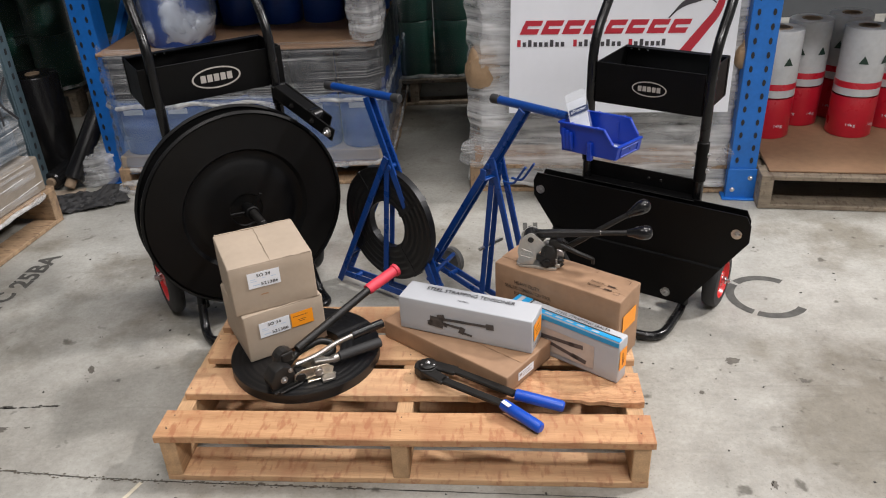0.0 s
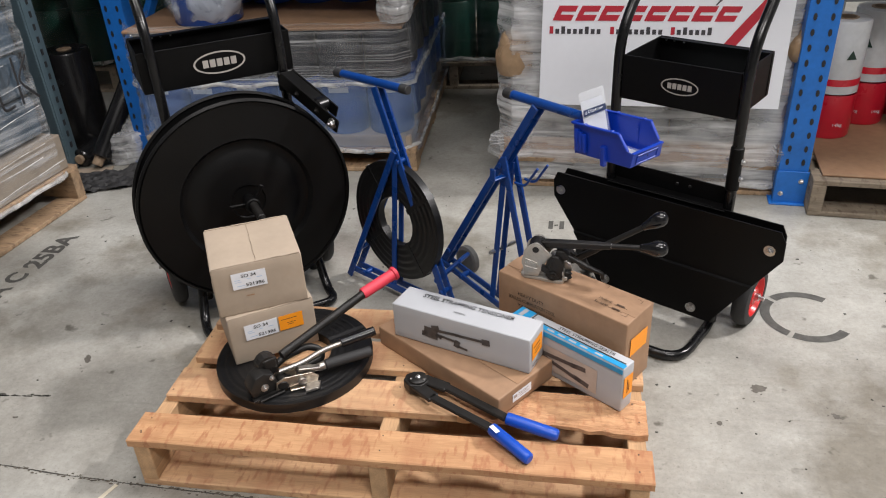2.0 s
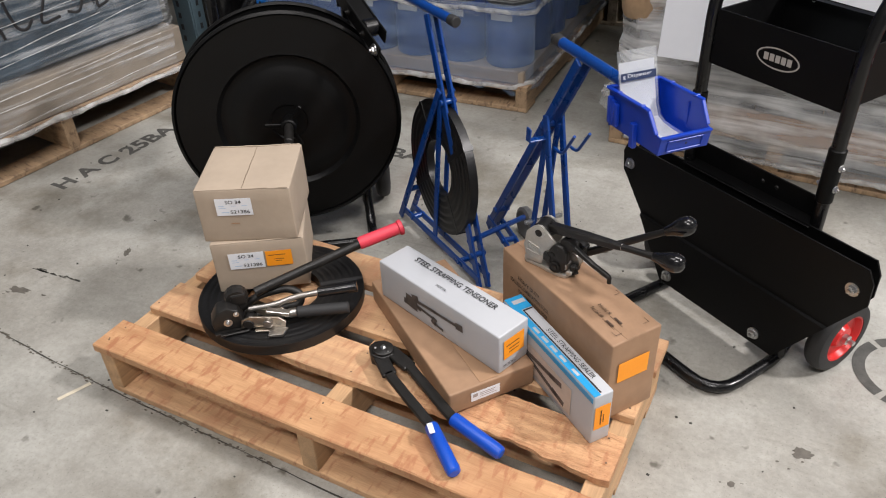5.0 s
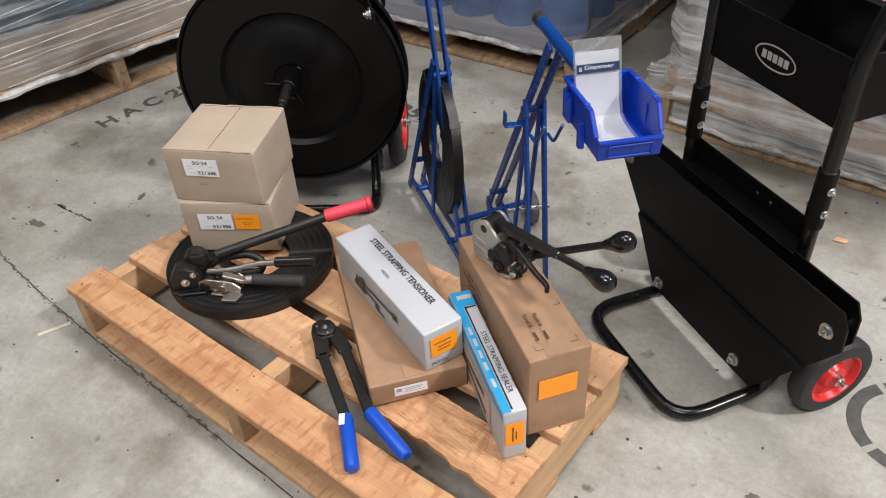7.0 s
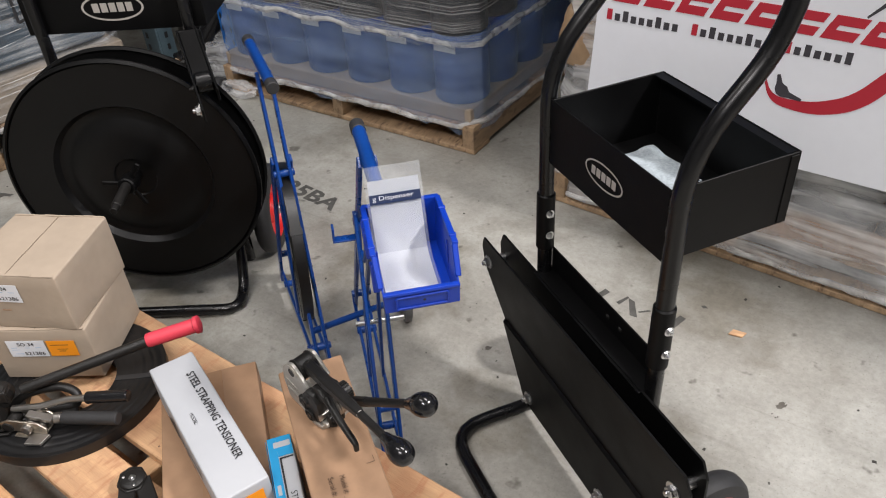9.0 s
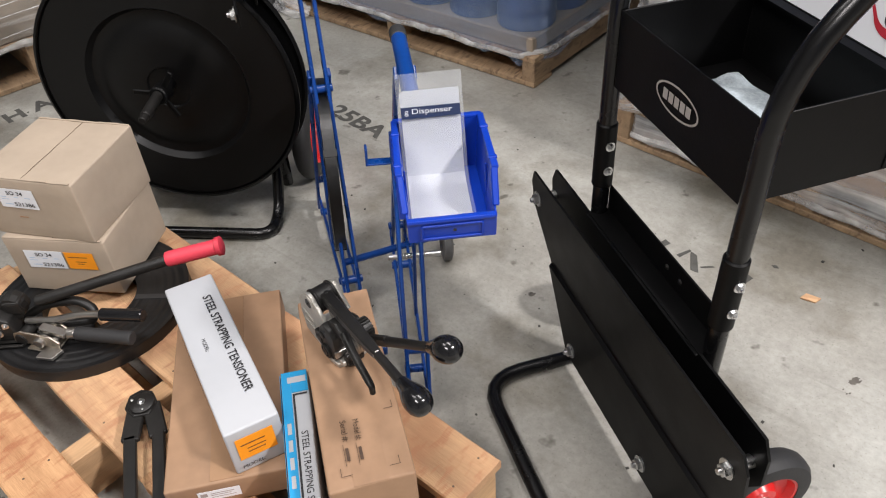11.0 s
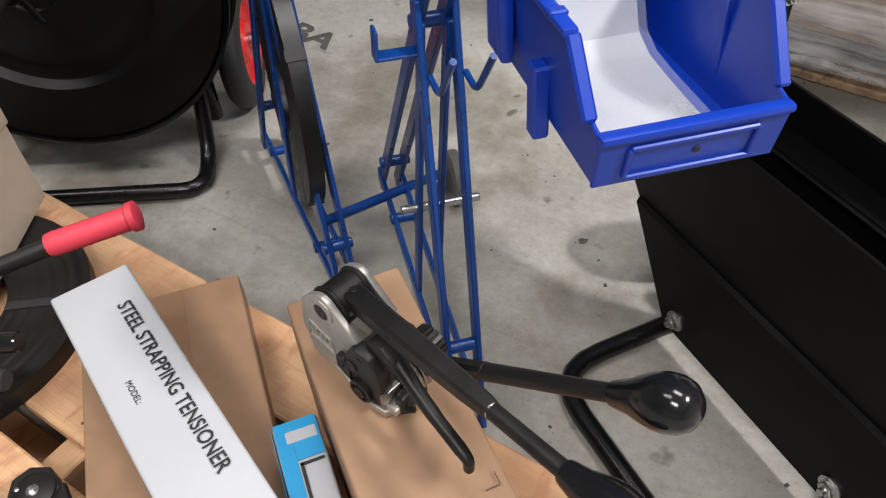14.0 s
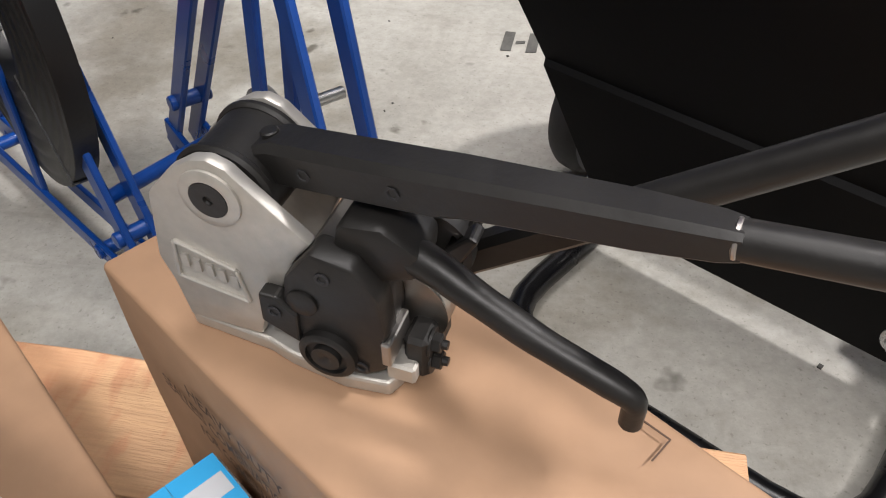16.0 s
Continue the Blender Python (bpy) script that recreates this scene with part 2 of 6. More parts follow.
CLEAR = film("clear_sleeve", (0.80, 0.84, 0.88), 0.16, streak=(2, 2, 3), cover=0.15)
DARKROLL = mat("charcoal_film_roll", (0.03, 0.034, 0.045), 0.4, var=0.3, scale=5)
BLUEROLL = mat("blue_film_roll", (0.008, 0.06, 0.30), 0.4, var=0.15, scale=5)
GREENROLL = mat("green_film_roll", (0.003, 0.052, 0.034), 0.4, var=0.2, scale=5)
SLATEBAG = mat("slate_blue_sacks", (0.042, 0.072, 0.105), 0.6, var=0.3, scale=4, bump=0.2, bscale=12)
WHITEROLL = mat("clear_film_roll", (0.62, 0.64, 0.66), 0.22, var=0.10, scale=5)
BLACKROLL = mat("black_film_roll", (0.012, 0.012, 0.013), 0.25, var=0.15, scale=6, bump=0.15, bscale=14)
ROLLRED = mat("red_roll_sleeve", (0.62, 0.018, 0.04), 0.3, var=0.05, scale=5, bump=0.06, bscale=18)
CORE = mat("cardboard_core", (0.33, 0.24, 0.16), 0.8, var=0.1, scale=20)
STENCIL = mat("worn_stencil_paint", (0.045, 0.043, 0.04), 0.8, var=0.25, scale=30, dark=(0.10, 0.10, 0.09))
CRACK = mat("dirt_filled_joint", (0.055, 0.052, 0.046), 0.9, var=0.3, scale=30)
WALLP = mat("painted_wall", (0.55, 0.56, 0.56), 0.8, var=0.08, scale=1.5)
# wall paint with the gloom behind the racks put into its colour
WALLSHADE = mat("shaded_wall", (0.06, 0.065, 0.07), 0.8, var=0.1, scale=1.5)
ROOF = mat("roof_sheeting", (0.7, 0.71, 0.71), 0.6, var=0.06, scale=2)

# ---- mesh helpers ----


def part(name, bm, material, parent=None, label="", smooth=False, kind=""):
    me = bpy.data.meshes.new(name)
    bmesh.ops.recalc_face_normals(bm, faces=bm.faces)
    bm.to_mesh(me)
    bm.free()
    me.materials.append(material)
    if smooth:
        me.polygons.foreach_set("use_smooth", [True] * len(me.polygons))
        try:
            me.set_sharp_from_angle(angle=radians(38))
        except AttributeError:
            pass
    ob = new(name, me)
    if parent:
        ob.parent = parent
    return tagged(ob, label, kind=kind)


def thing(name, m, label, category, group="", kind=""):
    ob = new(name)
    ob.empty_display_size = 0.05
    ob.matrix_world = m
    return tagged(ob, label, category, group, kind)


def cube(sx, sy, sz, at=(0, 0, 0), bevel=0.0, seg=2, m=None, bm=None):
    """A block with its base centred at `at`."""
    out = bm or bmesh.new()
    t = bmesh.new()
    bmesh.ops.create_cube(t, size=1, matrix=Matrix.Translation((at[0], at[1], at[2] + sz / 2)) @ Matrix.Diagonal((sx, sy, sz, 1)))
    if bevel:
        bmesh.ops.bevel(t, geom=t.edges[:], offset=bevel, segments=seg, affect="EDGES", profile=0.5)
    join(out, t, m)
    return out


def join(out, t, m=None):
    if m is not None:
        bmesh.ops.transform(t, matrix=m, verts=t.verts)
    idx = {v: out.verts.new(v.co) for v in t.verts}
    for f in t.faces:
        try:
            out.faces.new([idx[v] for v in f.verts])
        except ValueError:
            pass
    t.free()


def prism(outline, depth, axis="y", bevel=0.0, m=None, bm=None, seg=2):
    """An outline in x and z (or x and y) given a thickness along the third axis, centred."""
    out = bm or bmesh.new()
    t = bmesh.new()
    if axis == "y":
        vs = [t.verts.new((x, -depth / 2, z)) for x, z in outline]
        step = Vector((0, depth, 0))
    else:
        vs = [t.verts.new((x, y, 0)) for x, y in outline]
        step = Vector((0, 0, depth))
    f = t.faces.new(vs)
    r = bmesh.ops.extrude_face_region(t, geom=[f])
    bmesh.ops.translate(t, vec=step, verts=[v for v in r["geom"] if isinstance(v, bmesh.types.BMVert)])
    bmesh.ops.recalc_face_normals(t, faces=t.faces)
    if bevel:
        bmesh.ops.bevel(t, geom=t.edges[:], offset=bevel, segments=seg, affect="EDGES", profile=0.5)
    join(out, t, m)
    return out


def lathe(profile, seg=32, m=None, bm=None, closed=False):
    """Radius and height pairs turned about z."""
    out = bm or bmesh.new()
    t = bmesh.new()
    rings = []
    for r, z in profile:
        if r < 1e-6:
            rings.append([t.verts.new((0, 0, z))])
        else:
            rings.append([t.verts.new((r * math.cos(2 * math.pi * k / seg), r * math.sin(2 * math.pi * k / seg), z)) for k in range(seg)])
    pairs = list(zip(rings, rings[1:])) + ([(rings[-1], rings[0])] if closed else [])
    for a, b in pairs:
        for k in range(seg):
            q = [a[k % len(a)], a[(k + 1) % len(a)], b[(k + 1) % len(b)], b[k % len(b)]]
            q = list(dict.fromkeys(q))
            if len(q) > 2:
                t.faces.new(q)
    join(out, t, m)
    return out


def aim(a, b):
    """A frame at a whose z axis runs to b."""
    return Matrix.Translation(a) @ (Vector(b) - Vector(a)).to_track_quat("Z", "Y").to_matrix().to_4x4()


def rod(a, b, r, seg=16, r2=None, bm=None, cap=0.0):
    d = (Vector(b) - Vector(a)).length
    r2 = r if r2 is None else r2
    c = min(cap or r * 0.15, d * 0.3)
    return lathe([(0, 0), (r - c, 0), (r, c), (r2, d - c), (r2 - c, d), (0, d)], seg, aim(a, b), bm)


def smooth_path(points, radius, n=5):
    """A polyline with its corners rounded."""
    p = [Vector(q) for q in points]
    out = [p[0]]
    for a, b, c in zip(p, p[1:], p[2:]):
        ra = min(radius, (a - b).length * 0.48, (c - b).length * 0.48)
        s, e = b + (a - b).normalized() * ra, b + (c - b).normalized() * ra
        out += [s.lerp(b, k / n).lerp(b.lerp(e, k / n), k / n) for k in range(n + 1)]
    return out + [p[-1]]


def tube(points, r, seg=14, radius=0.05, bm=None, taper=None):
    out = bm or bmesh.new()
    path = smooth_path(points, radius)
    t = bmesh.new()
    rings, up = [], None
    for i, p in enumerate(path):
        d = (path[min(i + 1, len(path) - 1)] - path[max(i - 1, 0)]).normalized()
        if up is None:
            up = d.orthogonal().normalized()
        up = (up - d * up.dot(d)).normalized()
        side = d.cross(up)
        rr = r if taper is None else r + (taper - r) * i / (len(path) - 1)
        rings.append([t.verts.new(p + rr * (up * math.cos(2 * math.pi * k / seg) + side * math.sin(2 * math.pi * k / seg))) for k in range(seg)])
    for a, b in zip(rings, rings[1:]):
        for k in range(seg):
            t.faces.new((a[k], a[(k + 1) % seg], b[(k + 1) % seg], b[k]))
    t.faces.new(rings[0])
    t.faces.new(rings[-1])
    join(out, t)
    return out


def bar(a, b, w, d, side, bm=None, bevel=0.0015):
    """A rectangular bar from a to b: width w across, depth d along side."""
    a, b, side = Vector(a), Vector(b), Vector(side).normalized()
    z = (b - a).normalized()
    y = (side - z * side.dot(z)).normalized()
    x = y.cross(z)
    m = Matrix((x, y, z)).transposed().to_4x4()
    m.translation = a
    return cube(w, d, (b - a).length, bevel=bevel, seg=1, m=m, bm=bm)


def hexbolt(at, way, size, parent, name="bolt", material=None):
    at, way = Vector(at), Vector(way).normalized()
    bm = lathe([(0, 0), (size * 1.5, 0), (size * 1.5, size * 0.25), (0, size * 0.25)], 20, aim(at, at + way))
    lathe([(0, size * 0.25), (size, size * 0.25), (size, size * 0.95), (size * 0.85, size * 1.05), (0, size * 1.05)], 6, aim(at, at + way), bm)
    lathe([(0, size), (size * 0.5, size), (size * 0.45, size * 1.6), (0, size * 1.65)], 12, aim(at, at + way), bm)
    return part(name, bm, material or ZINC, parent)


def text(name, words, m, width, height, material, parent, shear=0.0, thick=0.0, align="LEFT"):
    """Flat lettering that fills width by height from m's origin, along its x and y."""
    cu = bpy.data.curves.new(name, "FONT")
    cu.body, cu.size, cu.shear, cu.resolution_u = words, 1.0, shear, 3
    cu.offset = thick
    ob = bpy.data.objects.new(name, cu)
    scene.collection.objects.link(ob)
    bpy.context.view_layer.update()
    me = bpy.data.meshes.new_from_object(ob.evaluated_get(bpy.context.evaluated_depsgraph_get()))
    bpy.data.objects.remove(ob)
    co = np.empty(len(me.vertices) * 3)
    me.vertices.foreach_get("co", co)
    co = co.reshape(-1, 3)
    lo, hi = co.min(0), co.max(0)
    co[:, 0] = (co[:, 0] - lo[0]) / (hi[0] - lo[0]) * width
    co[:, 1] = (co[:, 1] - lo[1]) / (hi[1] - lo[1]) * height
    me.vertices.foreach_set("co", co.ravel())
    me.transform(m)
    me.materials.clear()
    me.materials.append(material)
    out = new(name, me)
    out.parent = parent
    return out


def plane_frame(origin, x, y):
    """A frame with its x and y axes along two given ways."""
    x, y = Vector(x).normalized(), Vector(y).normalized()
    z = x.cross(y).normalized()
    y = z.cross(x)
    m = Matrix((x, y, z)).transposed().to_4x4()
    m.translation = origin
    return m


def patch(name, m, x0, y0, w, h, material, parent, label="", lift=0.0006, thick=0.0004):
    """A thin printed or stuck-on patch in the frame m."""
    bm = cube(w, h, thick, (x0 + w / 2, y0 + h / 2, lift))
    bmesh.ops.transform(bm, matrix=m, verts=bm.verts)
    return part(name, bm, material, parent, label)


def bars(name, m, rows, material, parent):
    """Rows of unreadable print: x, y, width, height each, every row a part."""
    for x, y, w, h in rows:
        bm = cube(w, h, 0.0003, (x + w / 2, y + h / 2, 0.0012))
        bmesh.ops.transform(bm, matrix=m, verts=bm.verts)
        part(name, bm, material, parent)


# ---- the hall ----
def sheet(name, x0, x1, y0, y1, z, material, kind="structure"):
    bm = bmesh.new()
    bmesh.ops.create_grid(bm, x_segments=1, y_segments=1, size=0.5)
    bmesh.ops.transform(bm, matrix=Matrix.Translation(((x0 + x1) / 2, (y0 + y1) / 2, z)) @ Matrix.Diagonal((x1 - x0, y1 - y0, 1, 1)), verts=bm.verts)
    return part(name, bm, material, kind=kind)


floor = tagged(sheet("floor", -9, 9, -7, 9, 0, FLOOR), "worn grey concrete warehouse floor with stains", "floor")
ceiling = tagged(part("ceiling", cube(18, 16, 0.1, (0, 1, 6.0)), ROOF, kind="structure"), "pale sheet-metal warehouse ceiling", "ceiling")
# the north wall's near-black colour stands in for shade behind the racks
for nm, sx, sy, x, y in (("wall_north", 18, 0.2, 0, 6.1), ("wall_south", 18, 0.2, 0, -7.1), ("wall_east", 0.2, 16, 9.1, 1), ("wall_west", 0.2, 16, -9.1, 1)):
    tagged(part(nm, cube(sx, sy, 6.0, (x, y, 0)), WALLSHADE if nm == "wall_north" else WALLP, kind="structure"), "grey painted warehouse wall", "wall")

# ---- the pallet with the tools on it ----
TOP = 0.138
pallet = thing("wooden_pallet", pose(-0.525, 1.517, 0, 0, 0, -2.4), "new pine half pallet with nail marks and one splintered board", "pallet")


def board(name, x0, x1, y0, y1, z0, z1, material, parent, label="", rough=0.003):
    """A sawn plank with slightly wavy edges."""
    bm = bmesh.new()
    n = 14
    rng = random.Random(int((x0 + 3) * 977 + y0 * 7919 + z0 * 331))
    sec = []
    for i in range(n + 1):
        x = x0 + (x1 - x0) * i / n
        a, b = rng.uniform(-rough, rough) * 0.5, rng.uniform(-rough, rough) * 0.5
        c = 0.0025
        pts = [(y0 + a, z0), (y1 + b, z0), (y1 + b, z1 - c), (y1 + b - c, z1), (y0 + a + c, z1), (y0 + a, z1 - c)]
        sec.append([bm.verts.new((x, y, z)) for y, z in pts])
    for s, t in zip(sec, sec[1:]):
        for k in range(6):
            bm.faces.new((s[k], s[(k + 1) % 6], t[(k + 1) % 6], t[k]))
    bm.faces.new(sec[0])
    bm.faces.new(sec[-1])
    return part(name, bm, material, parent, label)


board("deck_board", -0.008, 1.112, 0.0, 0.092, TOP - 0.019, TOP, PINE_RED, pallet, "reddish pine deck board with dark saw flecks")
board("deck_board", 0.012, 0.70, 0.150, 0.254, TOP - 0.019, TOP, PINE, pallet)
board("deck_board", 0.020, 1.108, 0.292, 0.398, TOP - 0.019, TOP, PINE, pallet)
board("deck_board", 0.014, 1.112, 0.432, 0.536, TOP - 0.019, TOP, PINE, pallet)
# the splintered end of the second board
bm = bmesh.new()
rng = random.Random(5)
NX, NY = 60, 30
grid = []
for i in range(NX + 1):
    row = []
    for j in range(NY + 1):
        x = 0.70 + 0.408 * i / NX
        u = i / NX
        y0 = 0.150 + 0.016 * math.sin(u * 5.0) * u + 0.006 * noise.noise((x * 30, 1, 3))
        y1 = 0.254 - 0.012 * u + 0.004 * noise.noise((x * 40, 7, 2))
        y = y0 + (y1 - y0) * j / NY
        rough = 0.0025 * noise.noise((x * 22, y * 210, 0)) + 0.0016 * noise.noise((x * 60, y * 420, 4))
        z = TOP - 0.001 - max(0.0, 0.011 * math.sin(math.pi * u) * (1 - j / NY) ** 1.5) + (rough if 0.06 < u else rough * u / 0.06)
        row.append(bm.verts.new((x, y, min(z, TOP + 0.002))))
    grid.append(row)
for i in range(NX):
    for j in range(NY):
        bm.faces.new((grid[i][j], grid[i + 1][j], grid[i + 1][j + 1], grid[i][j + 1]))
edge = [e for e in bm.edges if e.is_boundary]
r = bmesh.ops.extrude_edge_only(bm, edges=edge)
for v in r["geom"]:
    if isinstance(v, bmesh.types.BMVert):
        v.co.z = TOP - 0.019
part("splintered_board", bm, TORN, pallet, "torn board end with rough reddish fibres")
for x in (0.0, 0.532, 1.066):
    part("bearer", cube(0.038, 0.53, TOP - 0.019 - 0.018, (x + 0.019, 0.268, 0.018), 0.002, 1), PINE_Y, pallet)
for y0, y1 in ((0.004, 0.098), (0.215, 0.30), (0.43, 0.525)):
    board("bottom_board", 0.0, 1.105, y0, y1, 0.001, 0.018, PINE, pallet)
nail = rod((0, 0, 0), (0, 0, 0.0008), 0.0020, 8)
nail_me = part("nail", nail, mat("rusty_nail", (0.13, 0.085, 0.055), 0.6), pallet)
nail_me.location = (0.012, 0.03, TOP)
rng = random.Random(3)
for x in (0.019, 0.551, 1.085):
    for y in (0.025, 0.07, 0.175, 0.23, 0.315, 0.375, 0.455, 0.515):
        k = new("nail", nail_me.data)
        k.parent = pallet
        k.location = (x + rng.uniform(-0.008, 0.008), y + rng.uniform(-0.006, 0.006), TOP)


def carton(name, origin, angle, lx, ly, h, label, material, group="", bulge=0.002):
    """A closed carton from its near left base corner: body and flaps."""
    t = thing(name, pose(*origin, 0, 0, angle), label, "cardboard box", group)
    bm = cube(lx, ly, h, (lx / 2, ly / 2, 0), 0.0034, 3)
    bmesh.ops.subdivide_edges(bm, edges=[e for e in bm.edges if e.calc_length() > 0.03], cuts=3, use_grid_fill=True)
    for v in bm.verts:
        v.co.z += bulge * noise.noise((v.co.x * 12, v.co.y * 12, origin[0] * 9)) * (v.co.z / h)
        v.co.y += bulge * 0.7 * noise.noise((v.co.x * 10, v.co.z * 10, origin[1] * 9))
    part("body", bm, material, t, smooth=True)
    return t


# two small cartons stacked on the strapping coil
for z, ang, ox, oy, fresh in ((0.164, 31.5, -0.359, 1.748, True), (0.2945, 26.0, -0.376, 1.757, False)):
    lx, ly, h = 0.206, 0.20, 0.130
    c = carton("seal_carton", (ox, oy, z), ang, lx, ly, h, "plain grey-brown carton with white part label" + (" and orange sticker, underneath another" if fresh else " on top of another"), CARD, "stacked seal cartons")
    face = plane_frame((0, -0.0008, 0), (1, 0, 0), (0, 0, 1))
    lx0, ly0 = (0.042, 0.068) if not fresh else (0.035, 0.062)
    lab = patch("label", face, lx0, ly0, 0.078, 0.042, PAPER, c, "white printed part label", lift=0.001)
    text("lettering", "SO 34", face @ Matrix.Translation((lx0 + 0.022, ly0 + 0.029, 0.0022)), 0.034, 0.0085, INK, lab, thick=0.01)
    text("lettering", "521386", face @ Matrix.Translation((lx0 + 0.030, ly0 + 0.005, 0.0022)), 0.042, 0.0085, INK, lab, thick=0.01)
    bars("small_print", face, [(lx0 + 0.006, ly0 + 0.023, 0.012, 0.0015), (lx0 + 0.034, ly0 + 0.023, 0.010, 0.0012), (lx0 + 0.056, ly0 + 0.023, 0.012, 0.0015), (lx0 + 0.006, ly0 + 0.018, 0.016, 0.0012), (lx0 + 0.010, ly0 + 0.007, 0.017, 0.0018)], PALEBLUE, lab)
    if fresh:
        st = patch("sticker", face, lx0 + 0.082, ly0 + 0.001, 0.058, 0.040, ORANGE, c, "orange printed sticker", lift=0.001)
        bars("small_print", face, [(lx0 + 0.088, ly0 + 0.029, 0.038, 0.0016), (lx0 + 0.100, ly0 + 0.018, 0.022, 0.0014), (lx0 + 0.102, ly0 + 0.013, 0.014, 0.0014)], FADED, st)
    else:
        bars("small_print", face, [(0.068, 0.046, 0.018, 0.003)], TAPE, c)
    seam = bmesh.new()
    for k in range(12):
        a, b = ly * k / 12, ly * (k + 1) / 12
        cube(0.0009, b - a, 0.0006, (lx * 0.5 + 0.0005 * math.sin(k * 1.7), (a + b) / 2, h + 0.0002), bm=seam)
    part("flap_seam", seam, SEAM, c)
    for side in (-1, 1):
        fl = bmesh.new()
        for k in range(9):
            a, b = 0.004 + (lx - 0.008) * k / 9, 0.004 + (lx - 0.008) * (k + 1) / 9
            zz = 0.0012 * noise.noise((k * 0.9, side, ox * 20)) + 0.0012
            cube(b - a, 0.004, 0.0018, ((a + b) / 2, 0.002 if side < 0 else ly - 0.002, h + zz - 0.0012), bm=fl)
        part("flap_edge", fl, CARD, c)

# flat kraft carton
fb = carton("flat_carton", (0.272, 1.634, TOP + 0.001), 50.8, 0.185, 0.40, 0.052, "flat brown kraft carton with barcode label", KRAFT)
face = plane_frame((0, 0, 0), (1, 0, 0), (0, 0, 1))
lab = patch("label", face, 0.045, 0.016, 0.062, 0.022, PAPER, fb, "white address label", lift=0.0016)
bars("small_print", face @ Matrix.Translation((0, 0, 0.001)), [(0.049, 0.026, 0.010, 0.008), (0.064, 0.031, 0.034, 0.0015), (0.064, 0.027, 0.030, 0.0012), (0.064, 0.022, 0.036, 0.0012)], GREYPRINT, lab)
# clear tape over the flat carton's seam
tp = cube(0.05, 0.392, 0.0006, (0.0925, 0.2, 0.0525))
part("tape", tp, TAPE, fb, "glossy clear packing tape")

# white carton of the tensioner
wb = carton("tensioner_carton", (0.010, 1.852, TOP + 0.0545), -21.8, 0.352, 0.082, 0.093, "white printed carton lying on a brown carton", WHITE, bulge=0.001)
topf = Matrix.Translation((0, 0, 0.093))
text("lettering", "STEEL STRAPPING TENSIONER", topf @ Matrix.Translation((0.055, 0.052, 0.0016)), 0.236, 0.0145, INK, wb, thick=0.013)
text("lettering", "MODEL:", topf @ Matrix.Translation((0.152, 0.024, 0.0016)), 0.030, 0.006, INK, wb)
front = plane_frame((0, 0, 0), (1, 0, 0), (0, 0, 1))
pic = bmesh.new()
for x, z, w, h, r in ((0.100, 0.028, 0.042, 0.007, -6), (0.104, 0.042, 0.036, 0.024, -4), (0.116, 0.056, 0.020, 0.014, 12), (0.124, 0.036, 0.018, 0.010, -20), (0.086, 0.036, 0.012, 0.010, 20), (0.150, 0.052, 0.060, 0.0075, 3), (0.146, 0.036, 0.050, 0.0065, -6), (0.172, 0.028, 0.014, 0.020, -20), (0.186, 0.020, 0.026, 0.006, -10), (0.205, 0.054, 0.070, 0.0070, 2), (0.246, 0.055, 0.020, 0.016, 4)):
    cube(w, h, 0.0003, (0, 0, 0), m=front @ Matrix.Translation((x, z, 0.0018)) @ Matrix.Rotation(radians(r), 4, "Z"), bm=pic)
part("printed_tool", pic, mat("charcoal_print", (0.075, 0.070, 0.070), 0.5, var=0.3, scale=60), wb, "grey printed picture of the tool")
endf = plane_frame((0.352, 0, 0), (0, 1, 0), (0, 0, 1))
st = patch("sticker", endf, 0.012, 0.030, 0.056, 0.046, ORANGE, wb, "orange printed sticker", lift=0.0016)
bars("small_print", endf @ Matrix.Translation((0, 0, 0.001)), [(0.018, 0.060, 0.036, 0.0018), (0.026, 0.050, 0.028, 0.0016), (0.026, 0.042, 0.026, 0.0016)], FADED, st)
text("lettering", "MODEL:", endf @ Matrix.Translation((0.012, 0.010, 0.0016)), 0.034, 0.007, INK, wb)

# tall kraft carton of the combination tool
hb = carton("tool_carton", (0.257, 1.944, TOP + 0.001), -36.2, 0.354, 0.112, 0.186, "tall brown kraft carton with faded print", KRAFT)
front = plane_frame((0, 0, 0), (1, 0, 0), (0, 0, 1))
for k, (words, x, w) in enumerate((("HEAVY DUTY", 0.062, 0.075), ("SEALLESS COMBINATION TOOL", 0.034, 0.135), ("FOR COMBINATION TOOL", 0.062, 0.105))):
    text("lettering", words, front @ Matrix.Translation((x, 0.142 - 0.016 * k, 0.0022)), w, 0.0095, FADED, hb, thick=0.012)
topf = plane_frame((0, 0, 0.186), (1, 0, 0), (0, 1, 0))
text("lettering", "Model #:", topf @ Matrix.Translation((0.252, 0.046, 0.0026)), 0.034, 0.009, FADED, hb)
text("lettering", "Serial #:", topf @ Matrix.Translation((0.250, 0.029, 0.0026)), 0.034, 0.009, FADED, hb)
bars("small_print", topf @ Matrix.Translation((0, 0, 0.0014)), [(0.290, 0.0455, 0.034, 0.0006), (0.288, 0.0285, 0.034, 0.0006), (0.297, 0.048, 0.020, 0.004), (0.295, 0.031, 0.020, 0.004), (0.336, 0.020, 0.0007, 0.014), (0.324, 0.020, 0.012, 0.0007), (0.336, 0.082, 0.0007, 0.014), (0.324, 0.095, 0.012, 0.0007), (0.234, 0.103, 0.012, 0.0007), (0.2455, 0.091, 0.0007, 0.012)], FADED, hb)
endf = plane_frame((0.354, 0, 0), (0, 1, 0), (0, 0, 1))
